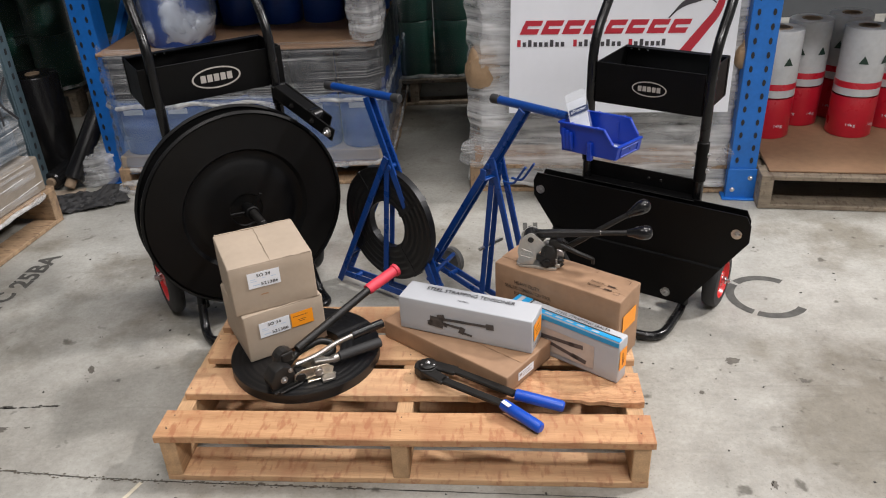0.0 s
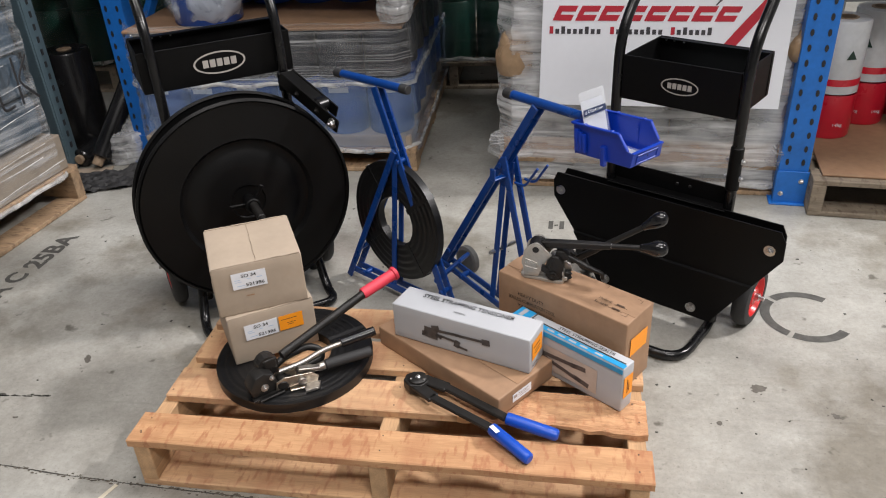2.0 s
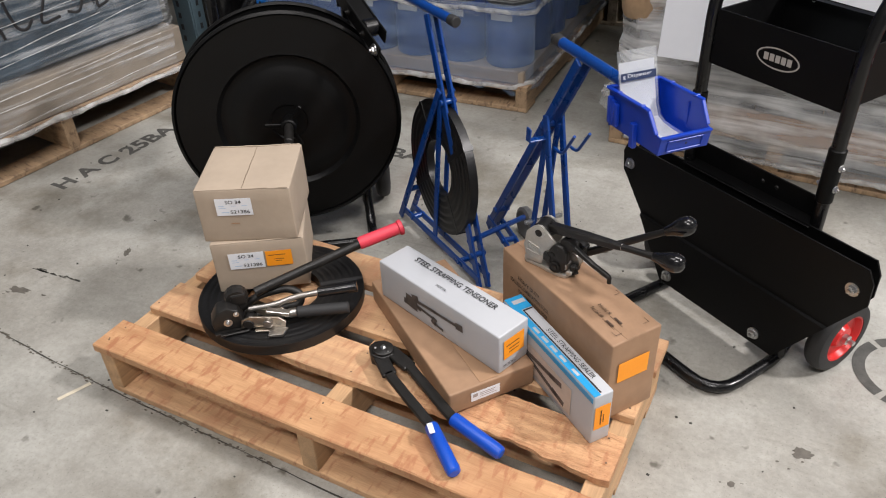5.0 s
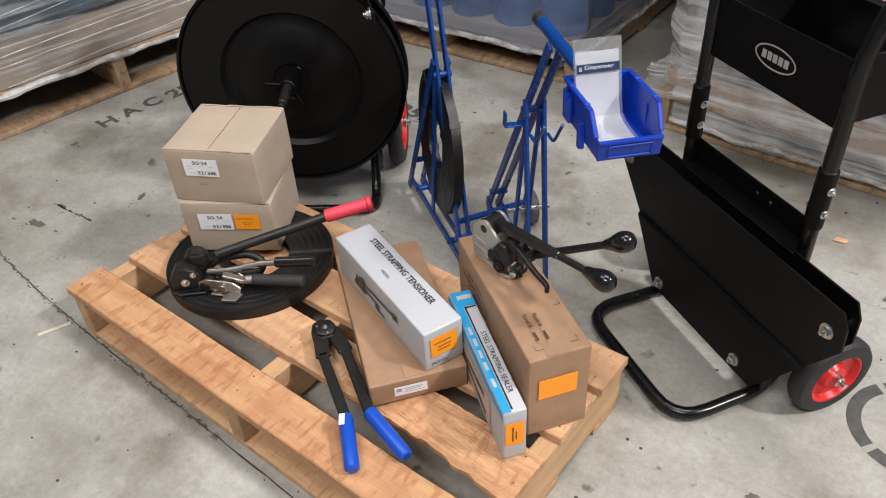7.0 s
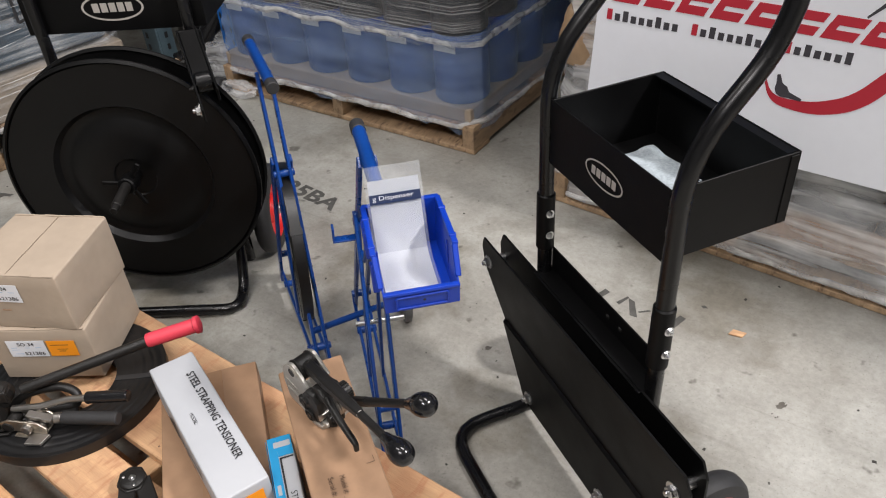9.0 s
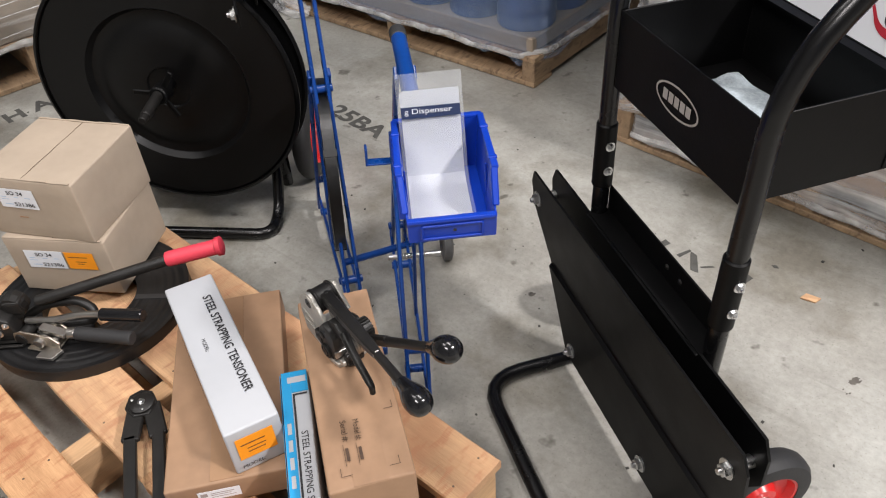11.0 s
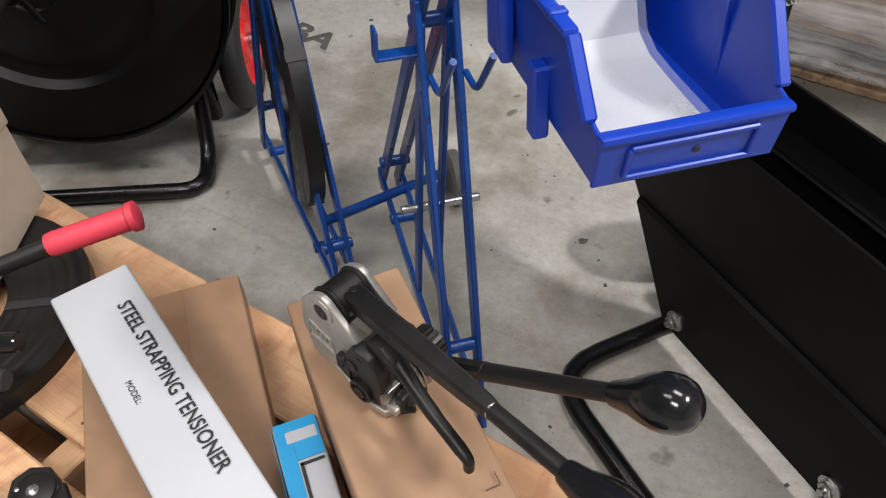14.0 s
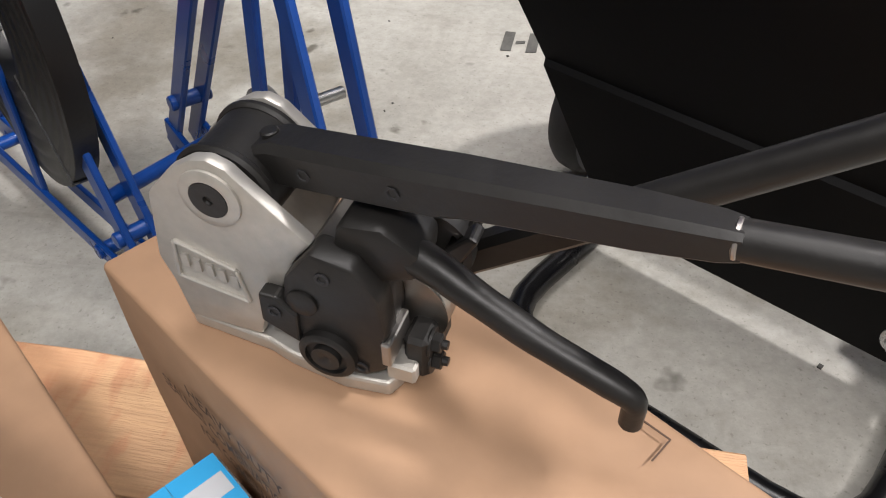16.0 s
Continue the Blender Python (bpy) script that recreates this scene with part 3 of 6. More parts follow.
st = patch("sticker", endf, 0.018, 0.090, 0.070, 0.046, ORANGE, hb, "orange printed sticker", lift=0.0022)
bars("small_print", endf @ Matrix.Translation((0, 0, 0.001)), [(0.026, 0.118, 0.046, 0.002), (0.040, 0.108, 0.032, 0.0016), (0.044, 0.101, 0.020, 0.0016)], FADED, st)
part("tape", cube(0.352, 0.045, 0.0005, (0.177, 0.056, 0.1862)), KRAFT, hb)
draw = bmesh.new()
for x, z, w, h, r in ((0.20, 0.06, 0.05, 0.002, 50), (0.215, 0.075, 0.035, 0.002, 20), (0.205, 0.045, 0.03, 0.002, -30), (0.23, 0.06, 0.04, 0.0018, 70), (0.19, 0.07, 0.03, 0.0018, -60)):
    cube(w, h, 0.0003, (0, 0, 0), m=front @ Matrix.Translation((x, z, 0.0022)) @ Matrix.Rotation(radians(r), 4, "Z"), bm=draw)
part("printed_tool", draw, FADED, hb)

# slim carton of the sealer
sb = carton("sealer_carton", (0.292, 1.860, TOP + 0.001), -38.2, 0.308, 0.042, 0.118, "slim white and blue printed carton standing on edge", WHITE, bulge=0.0008)
topf = plane_frame((0, 0, 0.118), (1, 0, 0), (0, 1, 0))
patch("blue_print", topf, 0.001, 0.001, 0.306, 0.014, CYAN, sb, lift=0.0010)
patch("blue_print", topf, 0.001, 0.0152, 0.042, 0.025, CYAN, sb, lift=0.0010)
for row in ((0.012, 0.010, 0.012, 0.028), (0.10, 0.005, 0.02, 0.006), (0.13, 0.005, 0.02, 0.006), (0.16, 0.005, 0.02, 0.006), (0.19, 0.005, 0.02, 0.006), (0.23, 0.005, 0.02, 0.006)):
    bars("white_band", topf, [row], WHITE, sb)
patch("black_frame", topf, 0.046, 0.0165, 0.256, 0.003, INK, sb, lift=0.0011)
patch("black_frame", topf, 0.046, 0.0165, 0.003, 0.022, INK, sb, lift=0.0011)
text("lettering", "STEEL STRAPPING SEALER", topf @ Matrix.Translation((0.118, 0.024, 0.0016)), 0.150, 0.010, INK, sb)
front = plane_frame((0, 0, 0), (1, 0, 0), (0, 0, 1))
patch("blue_print", front, 0.001, 0.104, 0.306, 0.012, CYAN, sb, lift=0.0014)
patch("printed_panel", front, 0.030, 0.016, 0.215, 0.066, mat("beige_print", (0.50, 0.42, 0.36), 0.5), sb, lift=0.0014)
pic = bmesh.new()
for x, z, w, h, r in ((0.075, 0.060, 0.05, 0.014, -10), (0.14, 0.060, 0.10, 0.010, 4), (0.14, 0.040, 0.13, 0.010, -10), (0.195, 0.064, 0.04, 0.012, 6), (0.205, 0.030, 0.04, 0.012, -10)):
    cube(w, h, 0.0003, (0, 0, 0), m=front @ Matrix.Translation((x, z, 0.0022)) @ Matrix.Rotation(radians(r), 4, "Z"), bm=pic)
part("printed_tool", pic, mat("dark_print", (0.10, 0.08, 0.075), 0.5), sb)
endf = plane_frame((0.308, 0, 0), (0, 1, 0), (0, 0, 1))
st = patch("sticker", endf, 0.004, 0.036, 0.033, 0.056, ORANGE, sb, "orange printed sticker", lift=0.0014)
bars("small_print", endf @ Matrix.Translation((0, 0, 0.001)), [(0.016, 0.046, 0.002, 0.036), (0.022, 0.05, 0.0016, 0.02)], FADED, st)

# coil of flat strapping under the tools
coil = thing("strapping_coil", pose(-0.232, 1.808, TOP), "flat coil of black steel strapping lying on the pallet", "strapping coil")
prof = [(0.088, 0.0), (0.088, 0.024)]
for k in range(18):
    r0 = 0.088 + 0.100 * k / 18
    prof += [(r0 + 0.0001, 0.0245 + 0.00006 * math.sin(k * 2.3)), (r0 + 0.0054, 0.0245 + 0.00006 * math.sin(k * 2.3))]
prof += [(0.188, 0.024), (0.188, 0.0)]
part("winding", lathe(prof, 72, closed=True), STRAP, coil, smooth=True)
for a in (38, 168, 262):
    part("band", cube(0.098, 0.013, 0.0010, (0.138, 0, 0.0250), m=Matrix.Rotation(radians(a), 4, "Z")), mat("dull_band_steel", (0.022, 0.022, 0.023), 0.45, scale=30), coil)

# ---- trolleys ----


def wheel(parent, x, y, z, r, side):
    """A tyre with its rim and hub, as parts of a trolley; the axle runs along x."""
    m = Matrix.Translation((x, y, z)) @ Matrix.Rotation(radians(90 * side), 4, "Y")
    w = 0.021
    tyre = lathe([(r * 0.66, -w), (r * 0.80, -w * 1.05), (r * 0.93, -w * 0.9), (r * 0.99, -w * 0.5), (r, -w * 0.15), (r, w * 0.15), (r * 0.99, w * 0.5), (r * 0.93, w * 0.9), (r * 0.80, w * 1.05), (r * 0.66, w)], 44, m, closed=True)
    t = part("wheel", tyre, RUBBER, parent, "black rubber tyre", smooth=True)
    part("rim", lathe([(r * 0.665, -w * 0.9), (r * 0.665, w * 0.95), (r * 0.62, w * 0.9), (r * 0.56, w * 0.35), (r * 0.34, w * 0.2), (r * 0.27, w * 0.75), (r * 0.20, w * 0.8), (0, w * 0.8)], 36, m), REDPAINT, t, "red pressed-steel rim", smooth=True)
    part("hub", lathe([(r * 0.13, w * 0.8), (r * 0.13, w * 1.3), (r * 0.07, w * 1.35), (r * 0.07, w * 1.9), (0, w * 1.9)], 18, m), ZINC, t, smooth=True)
    return t


def emblem(parent, m, w, h):
    """An oval badge: a ring with plain bars inside."""
    bm = bmesh.new()
    n = 48
    for k in range(n):
        a, b = 2 * math.pi * k / n, 2 * math.pi * (k + 1) / n
        q = [bm.verts.new((s * w / 2 * math.cos(t), s2 * h / 2 * math.sin(t), 0)) for t, s, s2 in ((a, 1, 1), (b, 1, 1), (b, 0.93, 0.86), (a, 0.93, 0.86))]
        bm.faces.new(q)
    for k in range(5):
        x = (k - 2) * w * 0.135
        cube(w * 0.105, h * 0.34, 0.0002, (x, 0, 0), bm=bm)
    bmesh.ops.transform(bm, matrix=m, verts=bm.verts)
    return part("badge", bm, LOGO, parent, "silver oval badge with block marks")


def trolley_frame(t, cx, half, box_z, box_h, box_half, box_y0, box_y1, pole_z0, badge):
    """Uprights with a handle cranked back, and the tool tray. x runs across, y away from the front."""
    top = box_z + box_h
    for s in (-1, 1):
        x = cx + s * half
        part("upright", tube([(x, 0.0, 0.03), (x, 0.0, top + 0.055), (x, 0.118, top + 0.180), (x, 0.135, top + 0.30)], 0.0135, radius=0.075), BLACKTUBE, t, smooth=True)
        part("sleeve", rod((x, 0, pole_z0), (x, 0, pole_z0 + 0.115), 0.0165), BLACKPAINT, t, smooth=True)
        for z in (0.085, 0.04):
            for e in (-1, 1):
                hexbolt((x + e * 0.0155, 0, pole_z0 + z - 0.006), (e, 0, 0), 0.0052, t)
    part("handle", tube([(cx - half, 0.135, top + 0.295), (cx - half, 0.140, top + 0.345), (cx + half, 0.140, top + 0.345), (cx + half, 0.135, top + 0.295)], 0.0135, radius=0.05), BLACKTUBE, t, smooth=True)
    # tray: five sheets, the sides lapped round the back
    y0, y1 = box_y0, box_y1
    part("front_panel", cube(2 * box_half, 0.003, box_h, (cx, y0, box_z), 0.0008, 1), BLACKPAINT, t)
    part("back_panel", cube(2 * box_half, 0.003, box_h, (cx, y1, box_z), 0.0008, 1), BLACKPAINT, t)
    for s in (-1, 1):
        part("side_panel", cube(0.003, y1 - y0 - 0.004, box_h, (cx + s * (box_half - 0.0015), (y0 + y1) / 2, box_z), 0.0008, 1), BLACKPAINT, t)
        part("lapped_seam", cube(0.002, 0.014, box_h - 0.006, (cx + s * (box_half + 0.0008), y1 - 0.010, box_z + 0.003), 0.0006, 1), BLACKPAINT, t)
    part("tray_floor", cube(2 * box_half - 0.007, y1 - y0 - 0.004, 0.003, (cx, (y0 + y1) / 2, box_z + 0.001)), BLACKPAINT, t)
    part("folded_rim", cube(2 * box_half - 0.01, 0.016, 0.003, (cx, y1 - 0.0105, box_z + box_h - 0.004)), BLACKPAINT, t)
    for k in (-0.135, -0.112, -0.085):
        part("rivet", lathe([(0.0032, 0), (0.0024, 0.002), (0, 0.0025)], 12, aim((cx + k, y1 - 0.002, box_z + box_h - 0.009), (cx + k, y1 - 1, box_z + box_h - 0.009))), ZINC, t)
    emblem(t, plane_frame((cx + 0.004, y0 - 0.0025, box_z + box_h * 0.49), (1, 0, 0), (0, 0, 1)), badge, badge * 0.43)


# the reel trolley
reel = thing("reel_trolley", pose(-0.513, 2.312, 0, 0, 0, 33.2), "black strapping reel trolley with two large dished discs and red wheels", "strapping trolley")
trolley_frame(reel, 0.010, 0.168, 0.674, 0.109, 0.203, 0.016, 0.205, 0.47, 0.140)
R = 0.297
dish = [(R - 0.007, 0.006), (R, 0.002), (R, -0.002), (R - 0.006, -0.005), (R - 0.012, 0.0), (0.192, 0.0), (0.186, 0.001), (0.176, -0.013), (0.168, -0.014), (0.148, -0.012), (0.143, -0.008), (0.100, -0.006), (0.060, -0.003), (0.050, -0.003), (0.047, -0.008), (0.0, -0.008)]
for y, s in ((-0.112, 1), (-0.042, -1)):
    m = Matrix.Translation((-0.003, y, 0.364)) @ Matrix.Rotation(radians(90), 4, "X") @ Matrix.Diagonal((1, 1, s, 1))
    part("disc", lathe(dish, 96, m), DISCPAINT, reel, "dished black steel disc", smooth=True)
part("axle", rod((-0.003, 0.02, 0.364), (-0.001, -0.14, 0.374), 0.014), BLACKPAINT, reel, smooth=True)
part("crank_shaft", rod((-0.002, -0.13, 0.380), (0.000, -0.245, 0.371), 0.0115), BLACKMETAL, reel, smooth=True)
part("crank_end", rod((0.0, -0.244, 0.371), (0.0, -0.262, 0.370), 0.0085), BLACKMETAL, reel, smooth=True)
wing = bmesh.new()
for a in (35, 155, 275):
    cube(0.012, 0.006, 0.062, (0, 0, 0), 0.002, 1, m=Matrix.Translation((-0.002, -0.152, 0.373)) @ Matrix.Rotation(radians(a), 4, "Y"), bm=wing)
rod((-0.002, -0.130, 0.371), (-0.002, -0.17, 0.375), 0.021, bm=wing)
part("wing_nut", wing, BLACKPAINT, reel)
part("coil_core", rod((-0.003, -0.094, 0.364), (-0.003, -0.060, 0.364), 0.13, 40), BLACKMETAL, reel, smooth=True)
for s in (-1, 1):
    wheel(reel, s * 0.232, 0.098, 0.126, 0.124, s)
part("wheel_axle", rod((-0.25, 0.095, 0.126), (0.25, 0.095, 0.126), 0.008), BLACKMETAL, reel)
part("floor_loop", tube([(0.178, 0.0, 0.26), (0.180, -0.06, 0.10), (0.183, -0.115, 0.016), (0.183, -0.192, 0.016), (-0.195, -0.192, 0.016), (-0.195, -0.115, 0.016), (-0.175, -0.06, 0.10), (-0.158, 0.0, 0.26)], 0.0135, radius=0.07), BLACKTUBE, reel, smooth=True)
part("brace", tube([(-0.158, 0.0, 0.36), (0.178, 0.0, 0.36)], 0.012), BLACKPAINT, reel, smooth=True)
A, K = Vector((0.158, -0.030, 0.668)), Vector((0.238, -0.212, 0.578))
nrm = Vector((0.93, 0.345, 0)).normalized()
arm = part("guide_arm", bar(A, K + (K - A).normalized() * 0.020, 0.040, 0.005, nrm, bevel=0.0015), BLACKPAINT, reel, "black strap guide arm")
part("guide_arm", bar(A + nrm * 0.042, A.lerp(K, 0.86) + nrm * 0.042, 0.036, 0.005, nrm, bevel=0.0015), BLACKPAINT, reel)
part("guide_roller", rod(A.lerp(K, 0.66) + nrm * 0.004, A.lerp(K, 0.66) + nrm * 0.040, 0.022, 24), BLACKTUBE, arm, smooth=True)
part("arm_web", bar(A + nrm * 0.021, A.lerp(K, 0.74) + nrm * 0.021, 0.030, 0.038, nrm, bevel=0.002), BLACKPAINT, arm)
part("arm_bracket", cube(0.052, 0.010, 0.050, (0.182, -0.018, 0.628), 0.002, 1), BLACKPAINT, reel)
hexbolt(K - nrm * 0.003, -nrm, 0.010, arm)
for q in (0.35, 0.72):
    hexbolt(A.lerp(K, q) - nrm * 0.003, -nrm, 0.0055, arm, material=BLACKMETAL)

# the trough trolley
trough = thing("trough_trolley", pose(0.690, 2.272, 0, 0, 0, -33.1), "black strapping trolley with a slotted steel trough and red wheels", "strapping trolley")
trolley_frame(trough, 0.0, 0.167, 0.611, 0.115, 0.1525, -0.002, 0.206, 0.430, 0.098)
for y, lean, wide in ((-0.037, 1, 1.0), (-0.012, 0.35, 0.97)):
    bm = bmesh.new()
    # folded plate: the upper half leans outwards above a crease

    def half_width(z):
        return wide * (0.168 + (0.326 - 0.168) * min(1, (z - 0.052) / 0.248) if z < 0.352 else 0.326 - 0.014 * (z - 0.352) / 0.028)

    prev = None
    for z in (0.052, 0.12, 0.196, 0.200, 0.208, 0.30, 0.352, 0.380):
        off = -0.018 * lean * max(0, (z - 0.200) / 0.17) - (0.006 * lean if z <= 0.196 else 0)
        w = half_width(z)
        ring = [bm.verts.new((x + 0.007, y + off + d, z)) for x, d in ((-w, -0.002), (w, -0.002), (w, 0.002), (-w, 0.002))]
        if prev:
            for k in range(4):
                bm.faces.new((prev[k], prev[(k + 1) % 4], ring[(k + 1) % 4], ring[k]))
        else:
            bm.faces.new(ring)
        prev = ring
    bm.faces.new(prev)
    part("side_plate", bm, BLACKPAINT, trough, "folded black steel side plate")
for x, z in ((-0.300, 0.325), (0.294, 0.321), (-0.145, 0.076), (0.117, 0.080)):
    hexbolt((x + 0.0045, -0.041 - (0.011 if z > 0.2 else 0.004), z), (0, -1, 0), 0.0095, trough)
    part("spacer", rod((x + 0.0045, -0.038, z), (x + 0.0045, -0.002, z), 0.009), ZINC, trough, smooth=True)
part("cross_channel", cube(0.33, 0.004, 0.05, (0, 0.016, 0.375), 0.001, 1), BLACKPAINT, trough)
part("cross_channel", cube(0.33, 0.042, 0.004, (0, -0.004, 0.3745), 0.001, 1), BLACKPAINT, trough)
for x in (0.02, 0.055):
    part("rivet", lathe([(0.005, 0), (0.003, 0.002), (0, 0.0025)], 12, aim((x, 0.0135, 0.402), (x, -1, 0.402))), BLACKMETAL, trough)
for s in (-1, 1):
    wheel(trough, 0.231 if s > 0 else -0.256, 0.091, 0.089, 0.088, s)
part("wheel_axle", rod((-0.262, 0.091, 0.089), (0.24, 0.091, 0.089), 0.008), BLACKMETAL, trough)
part("floor_loop", tube([(0.16, 0.06, 0.10), (0.16, 0.02, 0.03), (0.165, -0.02, 0.016), (0.170, -0.205, 0.016), (-0.180, -0.205, 0.016), (-0.175, -0.02, 0.016), (-0.16, 0.02, 0.03), (-0.16, 0.06, 0.10)], 0.0135, radius=0.075), BLACKTUBE, trough, smooth=True)
part("trough_floor", cube(0.30, 0.03, 0.006, (0, -0.024, 0.052)), BLACKPAINT, trough)
bag = thing("plastic_bag", trough.matrix_world @ Matrix.Translation((0.01, 0.10, 0.612)), "clear plastic bag of fittings lying in the tray", "plastic bag")
bm = bmesh.new()
bmesh.ops.create_grid(bm, x_segments=26, y_segments=16, size=0.5)
for v in bm.verts:
    e = min(0.5 - abs(v.co.x), 0.5 - abs(v.co.y))
    v.co = Vector((v.co.x * 0.24, v.co.y * 0.14, 0.005 + 0.007 * min(1, e * 4) + 0.006 * noise.noise((v.co.x * 7, v.co.y * 7, 0))))
part("bag_body", bm, mat("bag_paper", (0.46, 0.52, 0.56), 0.15, var=0.25, scale=25, bump=0.5, bscale=18), bag, smooth=True)

# ---- blue strap stands ----
U = Vector((0.82, -0.572, 0))
V = Vector((0.572, 0.82, 0))


def stand(name, foot, mirror, tilt, lean, label, yaw=0.0):
    """A doubled frame: the long post from the main foot to the cross tube, a second leg, a middle leg and a base bar."""
    ang = math.degrees(math.atan2(U.y, U.x)) + yaw
    m = Matrix.Translation(foot) @ Matrix.Rotation(radians(ang), 4, "Z") @ Matrix.Rotation(radians(lean), 4, "X") @ Matrix.Diagonal((mirror, 1, 1, 1)) @ Matrix.Rotation(radians(tilt), 4, "Y")
    s = thing(name, Matrix.Translation(foot) @ Matrix.Rotation(radians(ang), 4, "Z") @ Matrix.Rotation(radians(lean), 4, "X"), label, "strap stand")
    loc = Matrix.Diagonal((mirror, 1, 1, 1)) @ Matrix.Rotation(radians(tilt), 4, "Y")

    def L(x, y, z):
        return loc @ Vector((x, y, z))

    M, F, T, J = (0.0, 0.0), (0.43, 0.0), (0.27, 0.640), (0.198, 0.475)
    for d in (-0.0125, 0.0125):
        part("post", bar(L(M[0], d, M[1]), L(T[0], d, T[1]), 0.022, 0.007, (0, 1, 0)), BLUE, s)
        part("leg", bar(L(J[0], d * 1.5, J[1]), L(F[0], d * 1.5, F[1]), 0.020, 0.007, (0, 1, 0)), BLUE, s)
        part("middle_leg", bar(L(J[0] + 0.004, d * 1.1, J[1] - 0.02), L(0.232, d * 1.1, 0.03), 0.018, 0.006, (0, 1, 0)), BLUE, s)
        part("base_bar", bar(L(M[0], d * 1.25, 0.03), L(F[0] - 0.012, d * 1.25, 0.03), 0.020, 0.006, (0, 1, 0)), BLUE, s)
    for x, z in ((0.036, 0.085), (0.10, 0.03), (0.36, 0.03), (0.375, 0.115), (0.190, 0.445)):
        part("spacer", rod(L(x, -0.022, z), L(x, 0.022, z), 0.008), BLUE, s, smooth=True)
    return s, loc


base1 = Vector((-0.1, 2.377, 0)) + U * 0.296 - V * 0.044
stand1, loc1 = stand("strap_stand", (base1.x, base1.y, 0.011), -1, 0.0, -2.6, "blue enamelled steel stand holding a coil of black strapping")
base2 = Vector((-0.1, 2.377, 0)) + U * 0.137 + V * 0.085
stand2, loc2 = stand("strap_stand", (base2.x, base2.y, 0.073), 1, 8.6, -3.0, "blue enamelled steel stand with a parts bin on its cross tube", -8.0)


def cross_tube(s, loc, x0, x1, z, caps):
    a, b = loc @ Vector((x0, 0, z)), loc @ Vector((x1, 0, z))
    a.z = b.z = (a.z + b.z) / 2
    part("cross_tube", rod(a, b, 0.0115), BLUE, s, smooth=True)
    d = (b - a).normalized()
    for p, w in ((a, -1), (b, 1)):
        if w in caps:
            part("end_cap", rod(p - d * w * 0.022, p + d * w * 0.006, 0.0128), RUBBER, s, smooth=True)


cross_tube(stand1, loc1, 0.27 - 0.112, 0.27 + 0.160, 0.650, (-1, 1))
cross_tube(stand2, loc2, 0.27 - 0.112, 0.27 + 0.135, 0.650, (-1,))
a = stand2.matrix_world.inverted() @ Vector((0.064, 2.200, 0.125))
b = stand2.matrix_world.inverted() @ Vector((0.135, 2.420, 0.085))
part("axle_tube", rod(a, b, 0.0075), BLUE, stand2, smooth=True)
for q, r in ((Vector((0.130, 2.452, 0.046)), 0.046),):
    c = stand2.matrix_world.inverted() @ q
    t = part("castor", lathe([(0, -0.012), (r * 0.8, -0.012), (r, -0.008), (r, 0.008), (r * 0.8, 0.012), (r * 0.6, 0.006), (0, 0.008)], 30, Matrix.Translation(c) @ Matrix.Rotation(radians(90), 4, "X")), mat("grey_rubber", (0.12, 0.12, 0.12), 0.6), stand2, "grey rubber castor wheel", smooth=True)
hook = bmesh.new()
h0 = loc2 @ Vector((0.196, -0.028, 0.436))
cube(0.018, 0.044, 0.004, (h0.x + 0.014, h0.y - 0.012, h0.z - 0.014), 0.001, 1, bm=hook)
cube(0.018, 0.004, 0.032, (h0.x + 0.014, h0.y - 0.033, h0.z - 0.014), 0.001, 1, bm=hook)
part("hook", hook, BLUE, stand2)
for dy in (-0.018, 0.018):
    part("wire_hook", tube([(h0.x + 0.05, h0.y + dy + 0.03, h0.z - 0.02), (h0.x + 0.085, h0.y + dy + 0.03, h0.z - 0.02), (h0.x + 0.125, h0.y + dy + 0.03, h0.z + 0.04)], 0.0035, 8, 0.015), BLUE, stand2, smooth=True)
p0 = loc2 @ Vector((0.216, -0.035, 0.19))
part("pin", rod(p0, p0 + Vector((0, 0.10, 0.0)), 0.0055), ZINC, stand2, smooth=True)
part("handle_grip", rod(loc2 @ Vector((0.31, -0.05, 0.03)), loc2 @ Vector((0.31, -0.11, 0.03)), 0.011), BLUE, stand2, smooth=True)

scoil_c = Vector((-0.053, 2.306, 0))
scoil = thing("strap_coil", Matrix.Translation((scoil_c.x, scoil_c.y, 0.264)) @ Matrix.Rotation(math.atan2(U.y, U.x) - radians(4.5), 4, "Z") @ Matrix.Rotation(radians(90 - 3), 4, "X"), "coil of black plastic strapping hanging on a blue stand", "strapping coil")
prof = [(0.074, -0.011), (0.074, 0.011)]
for k in range(16):
    r0 = 0.074 + 0.106 * k / 16
    prof += [(r0 + 0.0008, 0.0115 + 0.0004 * math.sin(k * 2.1)), (r0 + 0.006, 0.0115 + 0.0004 * math.sin(k * 2.1))]
prof += [(0.180, 0.011), (0.180, -0.011)]
part("winding", lathe(prof, 72, closed=True), STRAP, scoil, smooth=True)
for a in (40, 130, 220, 310):
    part("band", cube(0.110, 0.014, 0.026, (0.127, 0, -0.013), m=Matrix.Rotation(radians(a), 4, "Z")), STRAP, scoil)

# parts bin hooked on the cross tube: flared walls, a wide rim, stacking ribs
bin_m = pose(0.468, 2.069, 0.592, 0, -4.0, -45.3)
pbin = thing("parts_bin", bin_m, "open blue plastic stacking bin hung on the stand", "storage bin")
BL, BW, BH, LIP = 0.158, 0.052, 0.073, 0.034


